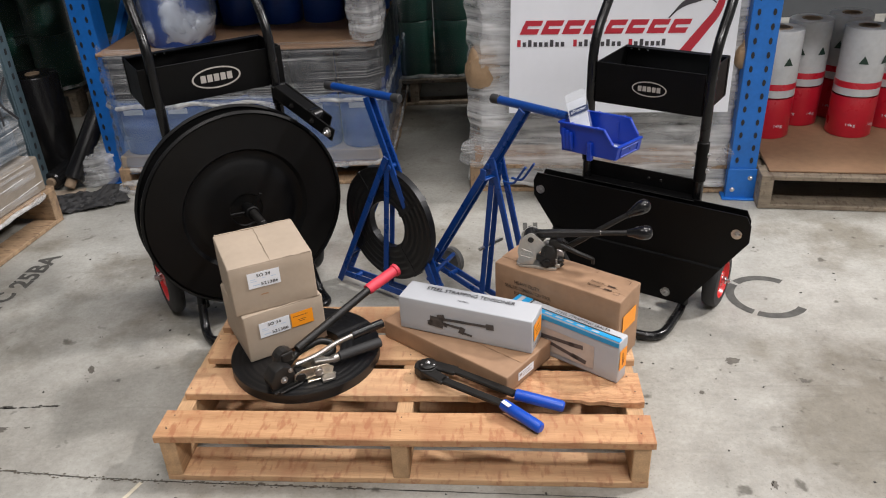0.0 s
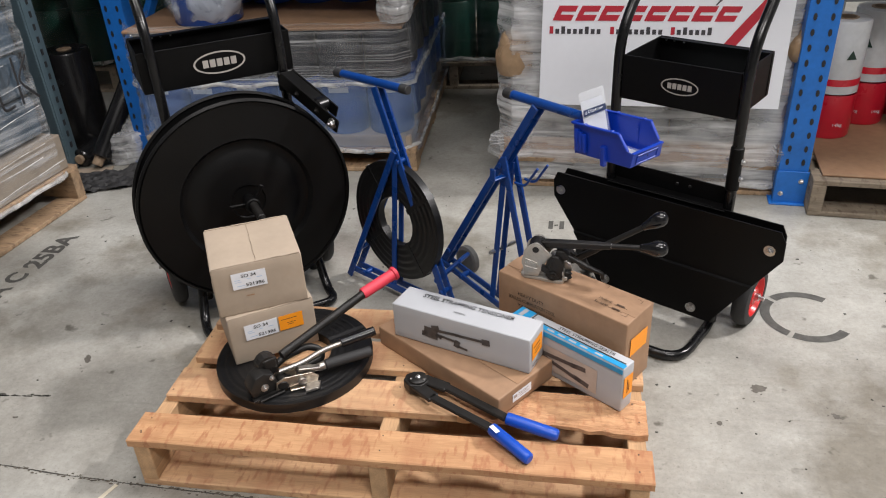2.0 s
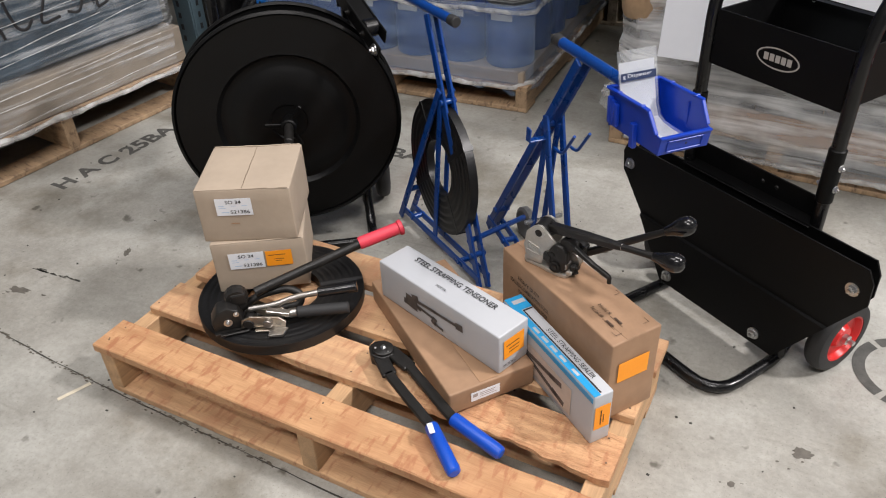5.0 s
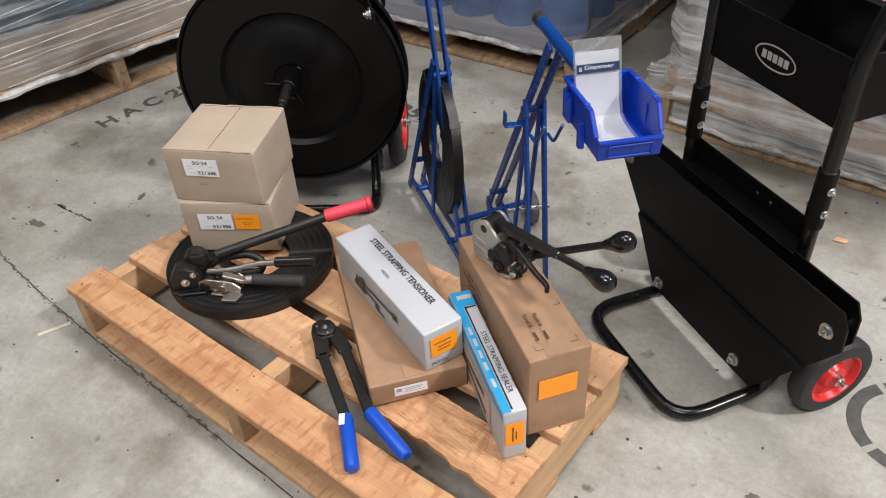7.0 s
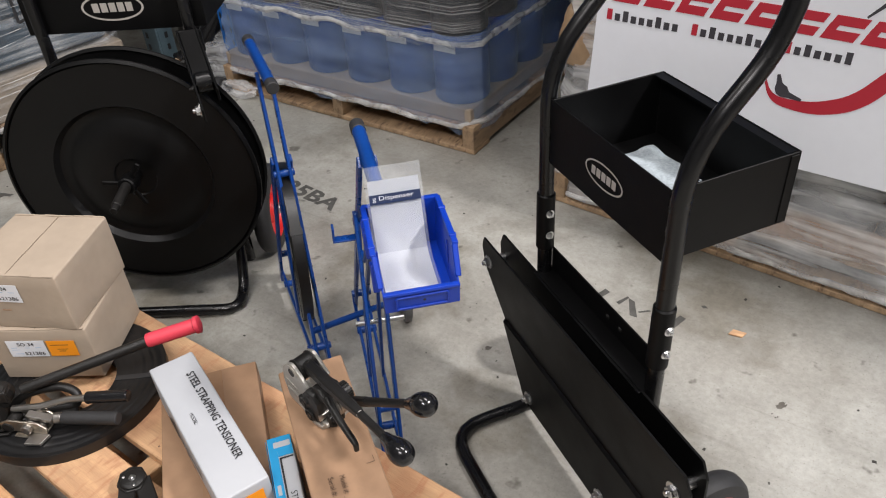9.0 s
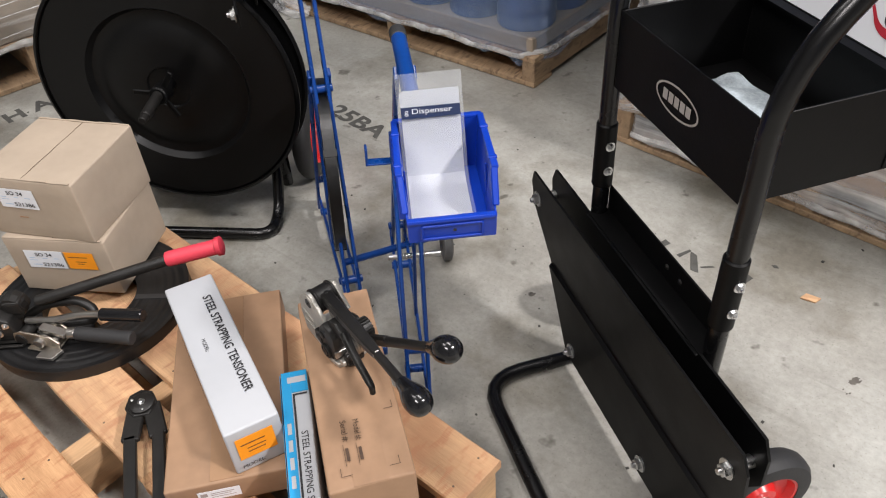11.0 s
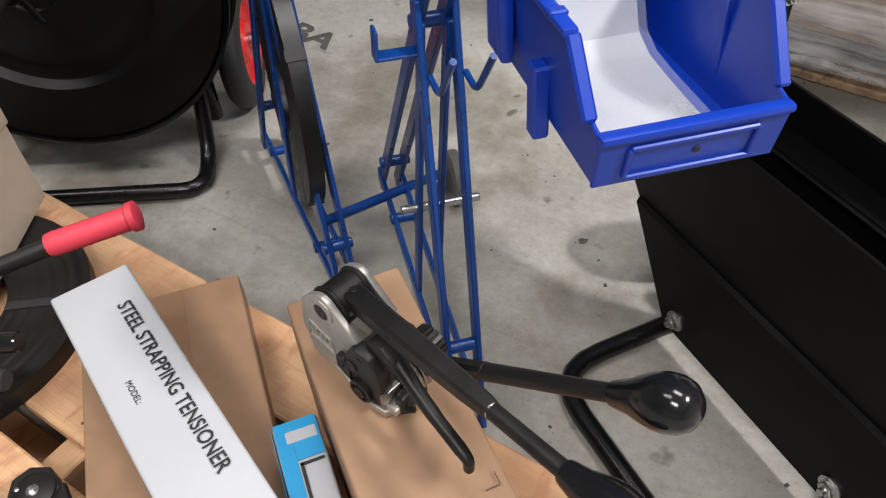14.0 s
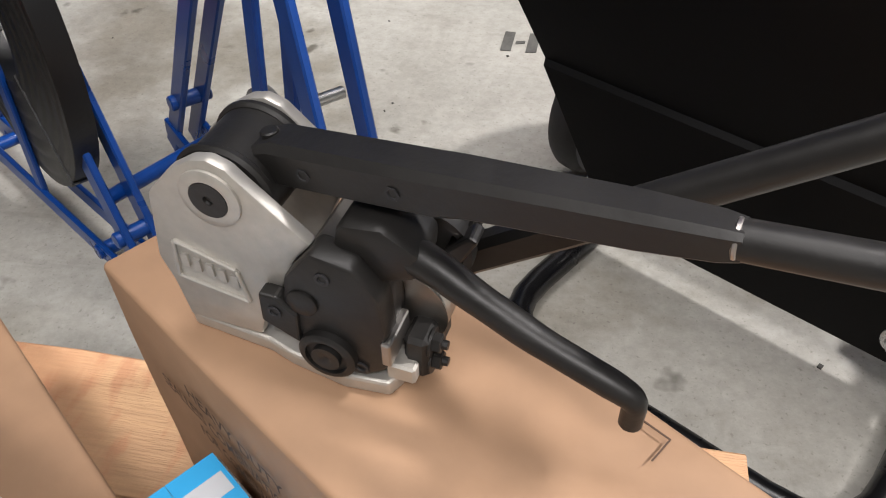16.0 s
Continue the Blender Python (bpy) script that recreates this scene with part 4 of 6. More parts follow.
def bin_wall(s):
    """One flared side: the rim runs level, then drops to the front lip."""
    bm = prism([(0.0, 0.0), (0.0, BH), (0.130, BH), (0.152, LIP + 0.004), (BL + 0.008, LIP), (BL, 0.0)], 0.0026, bevel=0.0008, seg=1)
    for v in bm.verts:
        v.co.y += s * (BW - 0.005 + 0.005 * v.co.z / BH)
    return bm


for s in (-1, 1):
    part("side_wall", bin_wall(s), BINBLUE, pbin)
    part("rim", cube(0.134, 0.0085, 0.005, (0.065, s * (BW + 0.002), BH - 0.002), 0.0018, 2), BINBLUE, pbin, smooth=True)
    part("rim", bar((0.130, s * (BW + 0.001), BH), (0.154, s * (BW - 0.001), LIP + 0.003), 0.005, 0.008, (0, 1, 0), bevel=0.0015), BINBLUE, pbin)
    for x in (0.036, 0.112):
        part("rim_notch", cube(0.007, 0.0100, 0.0035, (x, s * (BW + 0.002), BH + 0.001), 0.0010, 1), BINBLUE, pbin)
    back = bmesh.new()
    for k in range(3):
        cube(0.0115, 0.009, 0.052 - 0.004 * k, (0.012 + 0.0105 * k, s * (BW + 0.0045), 0.010), 0.003, 2, bm=back)
    part("stacking_rib", back, BINBLUE, pbin, "ribbed stacking block", smooth=True)
    part("stacking_foot", cube(0.013, 0.010, 0.046, (0.088, s * (BW + 0.002), -0.010), 0.0015, 1), BINBLUE, pbin)
    part("inner_rib", cube(0.003, 0.0025, BH - 0.026, (0.100, s * (BW - 0.0045), 0.014), 0.0006, 1), BINBLUE, pbin)
part("back_wall", cube(0.003, 2 * BW, BH + 0.001, (0.001, 0, 0), 0.0008, 1), BINBLUE, pbin)
part("back_rim", cube(0.010, 2 * BW + 0.008, 0.005, (-0.002, 0, BH - 0.002), 0.0018, 2), BINBLUE, pbin, smooth=True)
part("bin_floor", cube(BL - 0.002, 2 * BW - 0.010, 0.003, (BL / 2, 0, 0)), BINBLUE, pbin)
part("front_lip", bar((BL, 0, 0.001), (BL + 0.008, 0, LIP), 0.003, 2 * BW - 0.004, (0, 1, 0), bevel=0.0008), BINBLUE, pbin)
part("lip_rim", cube(0.009, 2 * BW - 0.003, 0.005, (BL + 0.007, 0, LIP - 0.003), 0.0018, 2), BINBLUE, pbin, smooth=True)
for z in (0.006, 0.026):
    part("card_slot", bar((BL + 0.0022 + z * 0.24, -0.034, z), (BL + 0.0022 + z * 0.24, 0.034, z), 0.0028, 0.0030, (0, 0, 1), bevel=0.0008), BINBLUE, pbin)
for y in (-0.034, 0.034):
    part("card_slot", bar((BL + 0.0036, y, 0.006), (BL + 0.0084, y, 0.026), 0.0028, 0.0030, (0, 1, 0), bevel=0.0008), BINBLUE, pbin)
part("keyhole", rod((BL + 0.004, 0.003, 0.017), (BL + 0.0062, 0.003, 0.0165), 0.0022, 12), INK, pbin)
part("back_hook", cube(0.022, 0.062, 0.040, (-0.012, 0, 0.030), 0.004, 2), BINBLUE, pbin, smooth=True)
leaf = thing("leaflet", bin_m @ pose(0.012, -0.008, 0.004), "white instruction leaflet in a clear sleeve standing in the bin", "leaflet")
bm = bmesh.new()
path = [(0.124, 0.004), (0.10, 0.004), (0.07, 0.005), (0.045, 0.007), (0.028, 0.014), (0.018, 0.035), (0.010, 0.07), (0.003, 0.100), (-0.001, 0.115)]
prev = None
for x, z in path:
    ring = [bm.verts.new((x, y, z + d)) for y, d in ((-0.036, 0), (0.036, 0))]
    if prev:
        bm.faces.new((prev[0], prev[1], ring[1], ring[0]))
    prev = ring
bmesh.ops.solidify(bm, geom=bm.faces[:], thickness=0.0006)
part("paper", bm, PAPER, leaf, "white printed sheet", smooth=True)
bm = bmesh.new()
prev = None
for x, z in [(0.126, 0.006), (0.07, 0.0075), (0.046, 0.0095), (0.031, 0.016), (0.021, 0.036), (0.013, 0.07), (0.005, 0.105), (-0.003, 0.136)]:
    ring = [bm.verts.new((x, y, z)) for y in (-0.040, 0.040)]
    if prev:
        bm.faces.new((prev[0], prev[1], ring[1], ring[0]))
    prev = ring
part("sleeve", bm, CLEAR, leaf, "clear plastic sleeve", smooth=True)
lf = plane_frame((0.0105, -0.036, 0.084), (0, 1, 0), (-0.20, 0, 0.98))
hd = patch("heading_band", lf, 0.0, 0.0, 0.072, 0.014, mat("navy_print", (0.02, 0.035, 0.09), 0.5), leaf, lift=0.0008)
text("lettering", "g Dispenser", lf @ Matrix.Translation((0.004, 0.0035, 0.0018)), 0.058, 0.0085, PAPER, hd)

# ---- hand tools ----
def knob_handle(parent, a, b, r0, r1, name="handle"):
    h = part(name, rod(a, b, r0, 14, r1), BLACKMETAL, parent, smooth=True)
    d = (Vector(b) - Vector(a)).normalized()
    s = Vector(b) - d * 0.03
    prof = [(0, 0.004), (0.0082, 0.004), (0.0094, 0.009), (0.0112, 0.018), (0.0145, 0.027), (0.0168, 0.035), (0.0177, 0.0425), (0.0170, 0.050), (0.0145, 0.0565), (0.0095, 0.0612), (0.004, 0.0630), (0, 0.0633)]
    part("knob", lathe(prof, 32, aim(s, s + d)), KNOB, h, "glossy black ball knob", smooth=True)
    return h


TZ = TOP + 0.188
tool_m = pose(0.349, 1.927, TZ, 0, 0, -11.0)
tool = thing("combination_tool", tool_m, "black and nickel strapping combination tool with two knobbed handles", "strapping tool")
inv = tool_m.inverted()
part("base_plate", prism([(-0.036, -0.010), (-0.028, -0.019), (0.010, -0.022), (0.022, -0.0255), (0.047, -0.029), (0.066, -0.027), (0.069, -0.020), (0.069, 0.026), (-0.034, 0.026)], 0.008, "xy", 0.0015), CASTING, tool, "nickel base plate")
side = [(-0.026, 0.010), (-0.0285, 0.030), (-0.0322, 0.043), (-0.0265, 0.0764), (-0.014, 0.090), (-0.004, 0.0965), (0.003, 0.098), (0.010, 0.0955), (0.0155, 0.090), (0.038, 0.069), (0.0306, 0.060), (0.0211, 0.040), (0.0100, 0.018), (0.008, 0.010)]
for y in (-0.019, 0.021):
    part("side_plate", prism(side, 0.006, bevel=0.0014, m=Matrix.Translation((0, y, 0))), CASTING, tool, "nickel side plate", smooth=True)
fr = [(-0.0215, 0.055), (0.0040, 0.0465), (0.0068, 0.0300), (-0.0242, 0.0355)]
nf = bmesh.new()
for p, q in zip(fr, fr[1:] + fr[:1]):
    bar((p[0], -0.0225, p[1]), (q[0], -0.0225, q[1]), 0.0018, 0.0020, (0, 1, 0), nf, 0.0005)
part("name_frame", nf, CASTING, tool)
for k in range(5):
    part("raised_mark", cube(0.0030, 0.0012, 0.0062, (-0.0185 + 0.0052 * k, -0.0226, 0.0425 - 0.0013 * k)), CASTING, tool)
part("pivot_ring", lathe([(0.0122, 0), (0.0122, 0.0012), (0.0112, 0.0018), (0.0078, 0.0018), (0.0078, 0)], 32, aim((0.0014, -0.022, 0.0816), (0.0014, -1, 0.0816))), CASTING, tool, smooth=True)
part("pivot", lathe([(0.0076, 0), (0.0076, 0.0020), (0.002, 0.0020), (0.0015, 0.0008), (0, 0.0008)], 28, aim((0.0014, -0.022, 0.0816), (0.0014, -1, 0.0816))), BLACKMETAL, tool, smooth=True)
drum = part("clutch_drum", rod((0.001, -0.015, 0.077), (0.001, 0.018, 0.077), 0.0188, 30), BLACKMETAL, tool, smooth=True)
for y in (-0.0125, 0.0155):
    part("drum_flange", rod((0.001, y - 0.0022, 0.077), (0.001, y + 0.0022, 0.077), 0.0205, 30), BLACKMETAL, drum, smooth=True)
part("body", prism([(0.024, 0.010), (0.026, 0.046), (0.038, 0.060), (0.054, 0.064), (0.064, 0.056), (0.066, 0.040), (0.064, 0.012)], 0.044, bevel=0.003, m=Matrix.Translation((0, 0.003, 0))), BLACKMETAL, tool, "black cast tool body", smooth=True)
part("front_cover", prism([(0.0250, 0.0391), (0.0279, 0.0560), (0.0400, 0.0715), (0.0560, 0.0690), (0.0650, 0.0560), (0.0665, 0.0389), (0.0657, 0.0168), (0.0569, 0.0105), (0.0457, 0.0088), (0.0344, 0.0160)], 0.013, bevel=0.0022, m=Matrix.Translation((0, -0.0215, 0))), BLACKMETAL, tool, smooth=True)
part("adjuster", lathe([(0.0118, 0), (0.0118, 0.004), (0.0105, 0.005), (0.0088, 0.005), (0.0088, 0.003), (0.006, 0.003), (0.006, 0.0055), (0.002, 0.0055), (0, 0.004)], 28, aim((0.0425, -0.027, 0.0205), (0.0425, -1, 0.0205))), BLACKMETAL, tool, smooth=True)
part("cover_boss", lathe([(0.0062, 0), (0.0062, 0.0012), (0.0052, 0.0018), (0, 0.0018)], 20, aim((0.0345, -0.0278, 0.0455), (0.0345, -1, 0.0455))), BLACKMETAL, tool, smooth=True)
part("latch", prism([(0.0155, 0.0300), (0.0165, 0.0455), (0.0240, 0.0455), (0.0320, 0.0380), (0.0310, 0.0220)], 0.007, bevel=0.0012, m=Matrix.Translation((0, -0.026, 0))), BLACKMETAL, tool)
pin_at = [(0.0225, -0.0297, 0.0375), (0.0445, -0.0282, 0.0610), (0.0555, -0.0282, 0.0160)]
for q in pin_at:
    part("screw", lathe([(0.0030, 0), (0.0030, 0.0006), (0.0018, 0.0006), (0.0014, -0.0012), (0, -0.0012)], 14, aim(q, (q[0], -1, q[2]))), INK, tool)
part("feed_wheel", lathe([(0, -0.010), (0.018, -0.010)] + [(0.018 + (0.001 if k % 2 else 0), -0.010 + 0.020 * k / 9) for k in range(10)] + [(0.018, 0.010), (0, 0.010)], 40, Matrix.Translation((0.064, 0.004, 0.030)) @ Matrix.Rotation(radians(90), 4, "X")), STEEL, tool, smooth=True)
part("rear_block", cube(0.010, 0.030, 0.022, (0.074, -0.004, 0.006), 0.002, 1), BLACKMETAL, tool)
part("rear_guard", tube([(0.062, 0.026, 0.012), (0.080, 0.026, 0.030), (0.076, 0.026, 0.054), (0.060, 0.026, 0.058)], 0.006, 8, 0.02), BLACKMETAL, tool, smooth=True)
part("bridge", cube(0.016, 0.034, 0.014, (0.040, 0.0, 0.048), 0.002, 1), STEEL, tool)
gear = rod((0.070, 0.012, 0.052), (0.070, 0.030, 0.052), 0.0135, 24)
for k in range(20):
    cube(0.0028, 0.0176, 0.0026, (0, 0.021, 0.0130), m=Matrix.Translation((0.070, 0, 0.052)) @ Matrix.Rotation(radians(18 * k), 4, "Y"), bm=gear)
part("ratchet_gear", gear, BLACKMETAL, tool, "toothed black ratchet gear")
part("gear_guard", lathe([(0.0185, -0.003), (0.0185, 0.003), (0.0150, 0.003), (0.0150, -0.003)], 28, Matrix.Translation((0.070, 0.0095, 0.052)) @ Matrix.Rotation(radians(90), 4, "X"), closed=True), BLACKMETAL, tool, smooth=True)
part("pawl", prism([(0.078, 0.056), (0.088, 0.066), (0.0915, 0.064), (0.084, 0.050), (0.078, 0.048)], 0.010, bevel=0.0012, m=Matrix.Translation((0, 0.008, 0))), BLACKMETAL, tool)
part("steel_foot", cube(0.012, 0.040, 0.009, (0.0695, -0.004, 0.0075), 0.001, 1), CASTING, tool)
for z in (0.012, 0.022):
    hexbolt((0.0785, -0.012, z), (1, 0, 0), 0.0042, tool, material=BLACKMETAL)
part("gripper_edge", cube(0.004, 0.020, 0.012, (0.0665, -0.019, 0.022), 0.0006, 1), STEEL, tool)
# long tension handle
kb = inv @ Vector((0.597, 1.846, 0.450))
ka = inv @ Vector((0.602, 1.898, 0.486))
h0 = Vector((-0.002, 0.004, 0.086))
d = (kb - h0).normalized()
jt = h0 + d * 0.176
ux = Vector((0, 1, 0))
ux = (ux - d * ux.dot(d)).normalized()
uz = ux.cross(d)
if uz.z < 0:
    uz = -uz


def tapered_bar(stations):
    """Chamfered rectangular sections strung along the handle: distance, width, height, drop."""
    bm = bmesh.new()
    prev = None
    for s, w, h, drop in stations:
        c = min(w, h) * 0.16
        sec = [(-w / 2 + c, -h / 2), (w / 2 - c, -h / 2), (w / 2, -h / 2 + c), (w / 2, h / 2 - c), (w / 2 - c, h / 2), (-w / 2 + c, h / 2), (-w / 2, h / 2 - c), (-w / 2, -h / 2 + c)]
        ring = [bm.verts.new(h0 + d * s + ux * a + uz * (b - drop)) for a, b in sec]
        if prev:
            for k in range(8):
                bm.faces.new((prev[k], prev[(k + 1) % 8], ring[(k + 1) % 8], ring[k]))
        else:
            bm.faces.new(ring)
        prev = ring
    bm.faces.new(prev)
    return bm


part("handle_block", tapered_bar([(0.012, 0.018, 0.012, 0.001), (0.022, 0.018, 0.0185, 0.001), (0.085, 0.0178, 0.0185, 0.001), (0.094, 0.0176, 0.0165, 0.0), (0.150, 0.0150, 0.0145, 0.0), (0.172, 0.0126, 0.0124, 0.0), (0.178, 0.0105, 0.0105, 0.0)]), BLACKMETAL, tool, smooth=True)
part("handle_collar", rod(jt - d * 0.001, jt + d * 0.0012, 0.0064, 14), STEEL, tool, smooth=True)
knob_handle(tool, jt, kb, 0.0061, 0.0062)
for q in (0.036, 0.072):
    c = h0 + d * q - ux * 0.0091 - uz * 0.001
    part("screw", lathe([(0.0030, 0), (0.0030, 0.0004), (0.002, 0.0004), (0.0015, -0.001), (0, -0.001)], 6, aim(c, c - ux)), INK, tool)
c = h0 + d * 0.018 + uz * 0.006
part("screw", rod(c, c + uz * 0.003, 0.0035), BLACKMETAL, tool, smooth=True)
# sealing handle
g0 = Vector((0.062, 0.020, 0.026))
e = (ka - g0).normalized()
part("handle_arm", bar(g0, g0 + e * 0.09, 0.015, 0.012, (0, 1, 0), bevel=0.003), BLACKMETAL, tool)
knob_handle(tool, g0 + e * 0.085, ka, 0.0072, 0.0060)
# release lever
lt = inv @ Vector((0.498, 1.869, 0.350))
part("release_lever", tube([(0.062, -0.011, 0.070), (0.080, -0.0145, 0.067), (0.095, -0.018, 0.0615), (0.120, -0.0225, 0.0520), (0.150, lt.y + 0.001, 0.0440), (lt.x - 0.001, lt.y, 0.0415), (lt.x - 0.001, lt.y, 0.0290)], 0.0071, 14, 0.006, taper=0.0042), BLACKMETAL, tool, smooth=True)
part("lever_boss", prism([(0.042, 0.058), (0.0475, 0.080), (0.064, 0.082), (0.078, 0.0735), (0.077, 0.062), (0.058, 0.054)], 0.022, bevel=0.003, m=Matrix.Translation((0, -0.009, 0))), BLACKMETAL, tool, smooth=True)

# sealer with blue grips
seal = thing("crimp_sealer", pose(0.085, 1.718, TOP + 0.003), "blackened steel crimping sealer with two blue vinyl grips", "strapping tool")
si = seal.matrix_world.inverted()
J0 = Vector((0, 0, 0.022))
for a, b, z, nm in (((0.261, 1.577, 0.163), (0.342, 1.502, 0.155), 0, "arm"), ((0.291, 1.608, 0.165), (0.400, 1.576, 0.152), 0, "arm")):
    A, B = si @ Vector(a), si @ Vector(b)
    w = (A - J0).cross(Vector((0, 0, 1))).normalized()
    bend = J0.lerp(A, 0.30) + w * (0.016 if a[0] < 0.28 else -0.016)
    bm = bar(J0 + w * (0.012 if a[0] < 0.28 else -0.012), bend, 0.029, 0.010, (0, 0, 1), bevel=0.002)
    bar(bend - (A - bend).normalized() * 0.008, A, 0.0200, 0.010, (0, 0, 1), bm, 0.002)
    part("arm", bm, BLACKMETAL, seal)
    part("grip", lathe([(0, 0), (0.0125, 0), (0.0135, 0.004), (0.0135, (B - A).length - 0.010), (0.0125, (B - A).length - 0.003), (0.009, (B - A).length), (0, (B - A).length)], 24, aim(A, B)), GRIPBLUE, seal, "blue vinyl grip", smooth=True)
part("jaw", prism([(-0.034, -0.004), (-0.030, 0.016), (-0.012, 0.027), (0.014, 0.019), (0.026, -0.006), (0.010, -0.026), (-0.017, -0.025)], 0.026, "xy", 0.003, m=Matrix.Translation((0, 0, 0.004))), BLACKMETAL, seal)
part("jaw_cover", lathe([(0, 0), (0.021, 0), (0.021, 0.004), (0.018, 0.006), (0, 0.006)], 28, Matrix.Translation((0.0, -0.001, 0.0305))), BLACKMETAL, seal, smooth=True)
hexbolt((0.0, -0.001, 0.036), (0, 0, 1), 0.0042, seal)
for a in (-150, -30):
    q = (0.017 * math.cos(radians(a)), 0.017 * math.sin(radians(a)), 0.0305)
    part("rivet", lathe([(0.0026, 0), (0.0026, 0.0065), (0.0016, 0.0072), (0, 0.0072)], 12, Matrix.Translation(q)), ZINC, seal, smooth=True)
part("white_tag", cube(0.010, 0.024, 0.001, (0, 0, 0), m=aim(si @ Vector((0.268, 1.562, 0.176)), si @ Vector((0.268, 1.562, 1.0))) @ Matrix.Rotation(radians(40), 4, "Z")), PAPER, seal)

# tensioner with the red grip
CZ = TOP + 0.0265
ten = thing("strap_tensioner", pose(-0.262, 1.672, CZ, 0, 0, 42), "black feedwheel strap tensioner with a red rubber grip, on the coil", "strapping tool")
ti = ten.matrix_world.inverted()
part("foot", prism([(-0.042, -0.036), (0.030, -0.040), (0.046, -0.020), (0.030, 0.014), (-0.036, 0.016)], 0.006, "xy", 0.001), BLACKMETAL, ten)
part("foot_edge", cube(0.06, 0.010, 0.005, (0.0, -0.038, 0.001), 0.001, 1), BLACKMETAL, ten)
part("body", prism([(-0.040, 0.006), (-0.044, 0.030), (-0.028, 0.056), (-0.006, 0.062), (0.016, 0.050), (0.024, 0.020), (0.020, 0.006)], 0.040, bevel=0.004, m=Matrix.Translation((0, -0.008, 0))), BLACKMETAL, ten, smooth=True)
hexbolt((-0.010, -0.0285, 0.026), (0, -1, 0), 0.0062, ten)
hexbolt((0.010, -0.0285, 0.044), (0, -1, 0), 0.0042, ten)
part("ratchet", lathe([(0, -0.014), (0.024, -0.014), (0.026, 0), (0.024, 0.014), (0, 0.014)], 14, Matrix.Translation((0.016, 0.012, 0.058)) @ Matrix.Rotation(radians(90), 4, "X")), BLACKMETAL, ten)
part("handle_socket", cube(0.034, 0.030, 0.030, (0.020, 0.010, 0.046), 0.005, 2), BLACKMETAL, ten)
hb0, hb1, hb2 = ti @ Vector((-0.232, 1.722, 0.222)), ti @ Vector((-0.076, 1.913, 0.268)), ti @ Vector((-0.004, 1.989, 0.285))
part("lever", rod(hb0, hb1 + (hb2 - hb1) * 0.2, 0.0105, 18), BLACKMETAL, ten, smooth=True)
ln = (hb2 - hb1).length
grip = [(0, 0), (0.0135, 0)] + [(0.0148 if k % 2 else 0.0142, 0.004 + (ln - 0.016) * k / 20) for k in range(21)] + [(0.0175, ln - 0.010), (0.0180, ln - 0.002), (0.013, ln), (0, ln)]
part("grip", lathe(grip, 28, aim(hb1, hb2)), RED, ten, "red ribbed rubber grip", smooth=True)
part("loop_handle", tube([(0.018, 0.022, 0.016), (0.060, 0.028, 0.040), (0.125, 0.026, 0.046), (0.152, 0.016, 0.030), (0.148, 0.002, 0.012), (0.030, -0.004, 0.012)], 0.0088, 12, 0.022), BLACKMETAL, ten, smooth=True)
part("tail", cube(0.13, 0.020, 0.010, (0.085, -0.006, 0.002), 0.003, 1), BLACKMETAL, ten)

# bright sealer-cutter lying beside it
pc = thing("banding_tool", pose(-0.197, 1.701, CZ, 0, 0, 25), "bright plated banding tool with two black sleeved handles", "strapping tool")
pc.scale = (1.14, 1.1, 1.1)
part("foot", cube(0.052, 0.036, 0.004, (0.010, -0.012, 0), 0.001, 1), BRASSY, pc)
for y in (-0.020, 0.010):
    part("cheek", prism([(-0.044, 0.002), (-0.040, 0.024), (-0.024, 0.032), (0.030, 0.030), (0.044, 0.018), (0.040, 0.004), (0.0, 0.008)], 0.004, bevel=0.0012, m=Matrix.Translation((0, y, 0))), BRASSY, pc)
part("roller", rod((-0.028, -0.024, 0.014), (-0.028, 0.014, 0.014), 0.011, 20), BLACKMETAL, pc, smooth=True)
part("cam", rod((0.010, -0.030, 0.018), (0.010, 0.016, 0.018), 0.009, 18), STEEL, pc, smooth=True)
part("cam", rod((0.030, -0.022, 0.016), (0.030, 0.012, 0.016), 0.0065, 18), STEEL, pc, smooth=True)
part("toggle", bar((0.006, -0.006, 0.034), (0.050, -0.006, 0.026), 0.010, 0.014, (0, 1, 0)), STEEL, pc)
part("jaw_plate", prism([(0.012, -0.046), (0.040, -0.044), (0.046, -0.022), (0.012, -0.020)], 0.006, "xy", 0.001), STEEL, pc)
part("ferrule", rod((0.046, 0.0, 0.022), (0.062, 0.002, 0.023), 0.0095, 18), STEEL, pc, smooth=True)
p1 = part("lever", tube([(-0.030, 0.006, 0.030), (0.020, 0.010, 0.036), (0.060, 0.022, 0.046), (0.108, 0.026, 0.052)], 0.0062, 12, 0.02), STEEL, pc, "polished steel lever", smooth=True)
part("sleeve", rod((0.102, 0.0255, 0.0515), (0.176, 0.032, 0.058), 0.0105, 18), KNOB, p1, smooth=True)
part("sleeve", rod((0.062, 0.002, 0.023), (0.160, 0.008, 0.026), 0.0115, 18), RUBBER, pc, smooth=True)

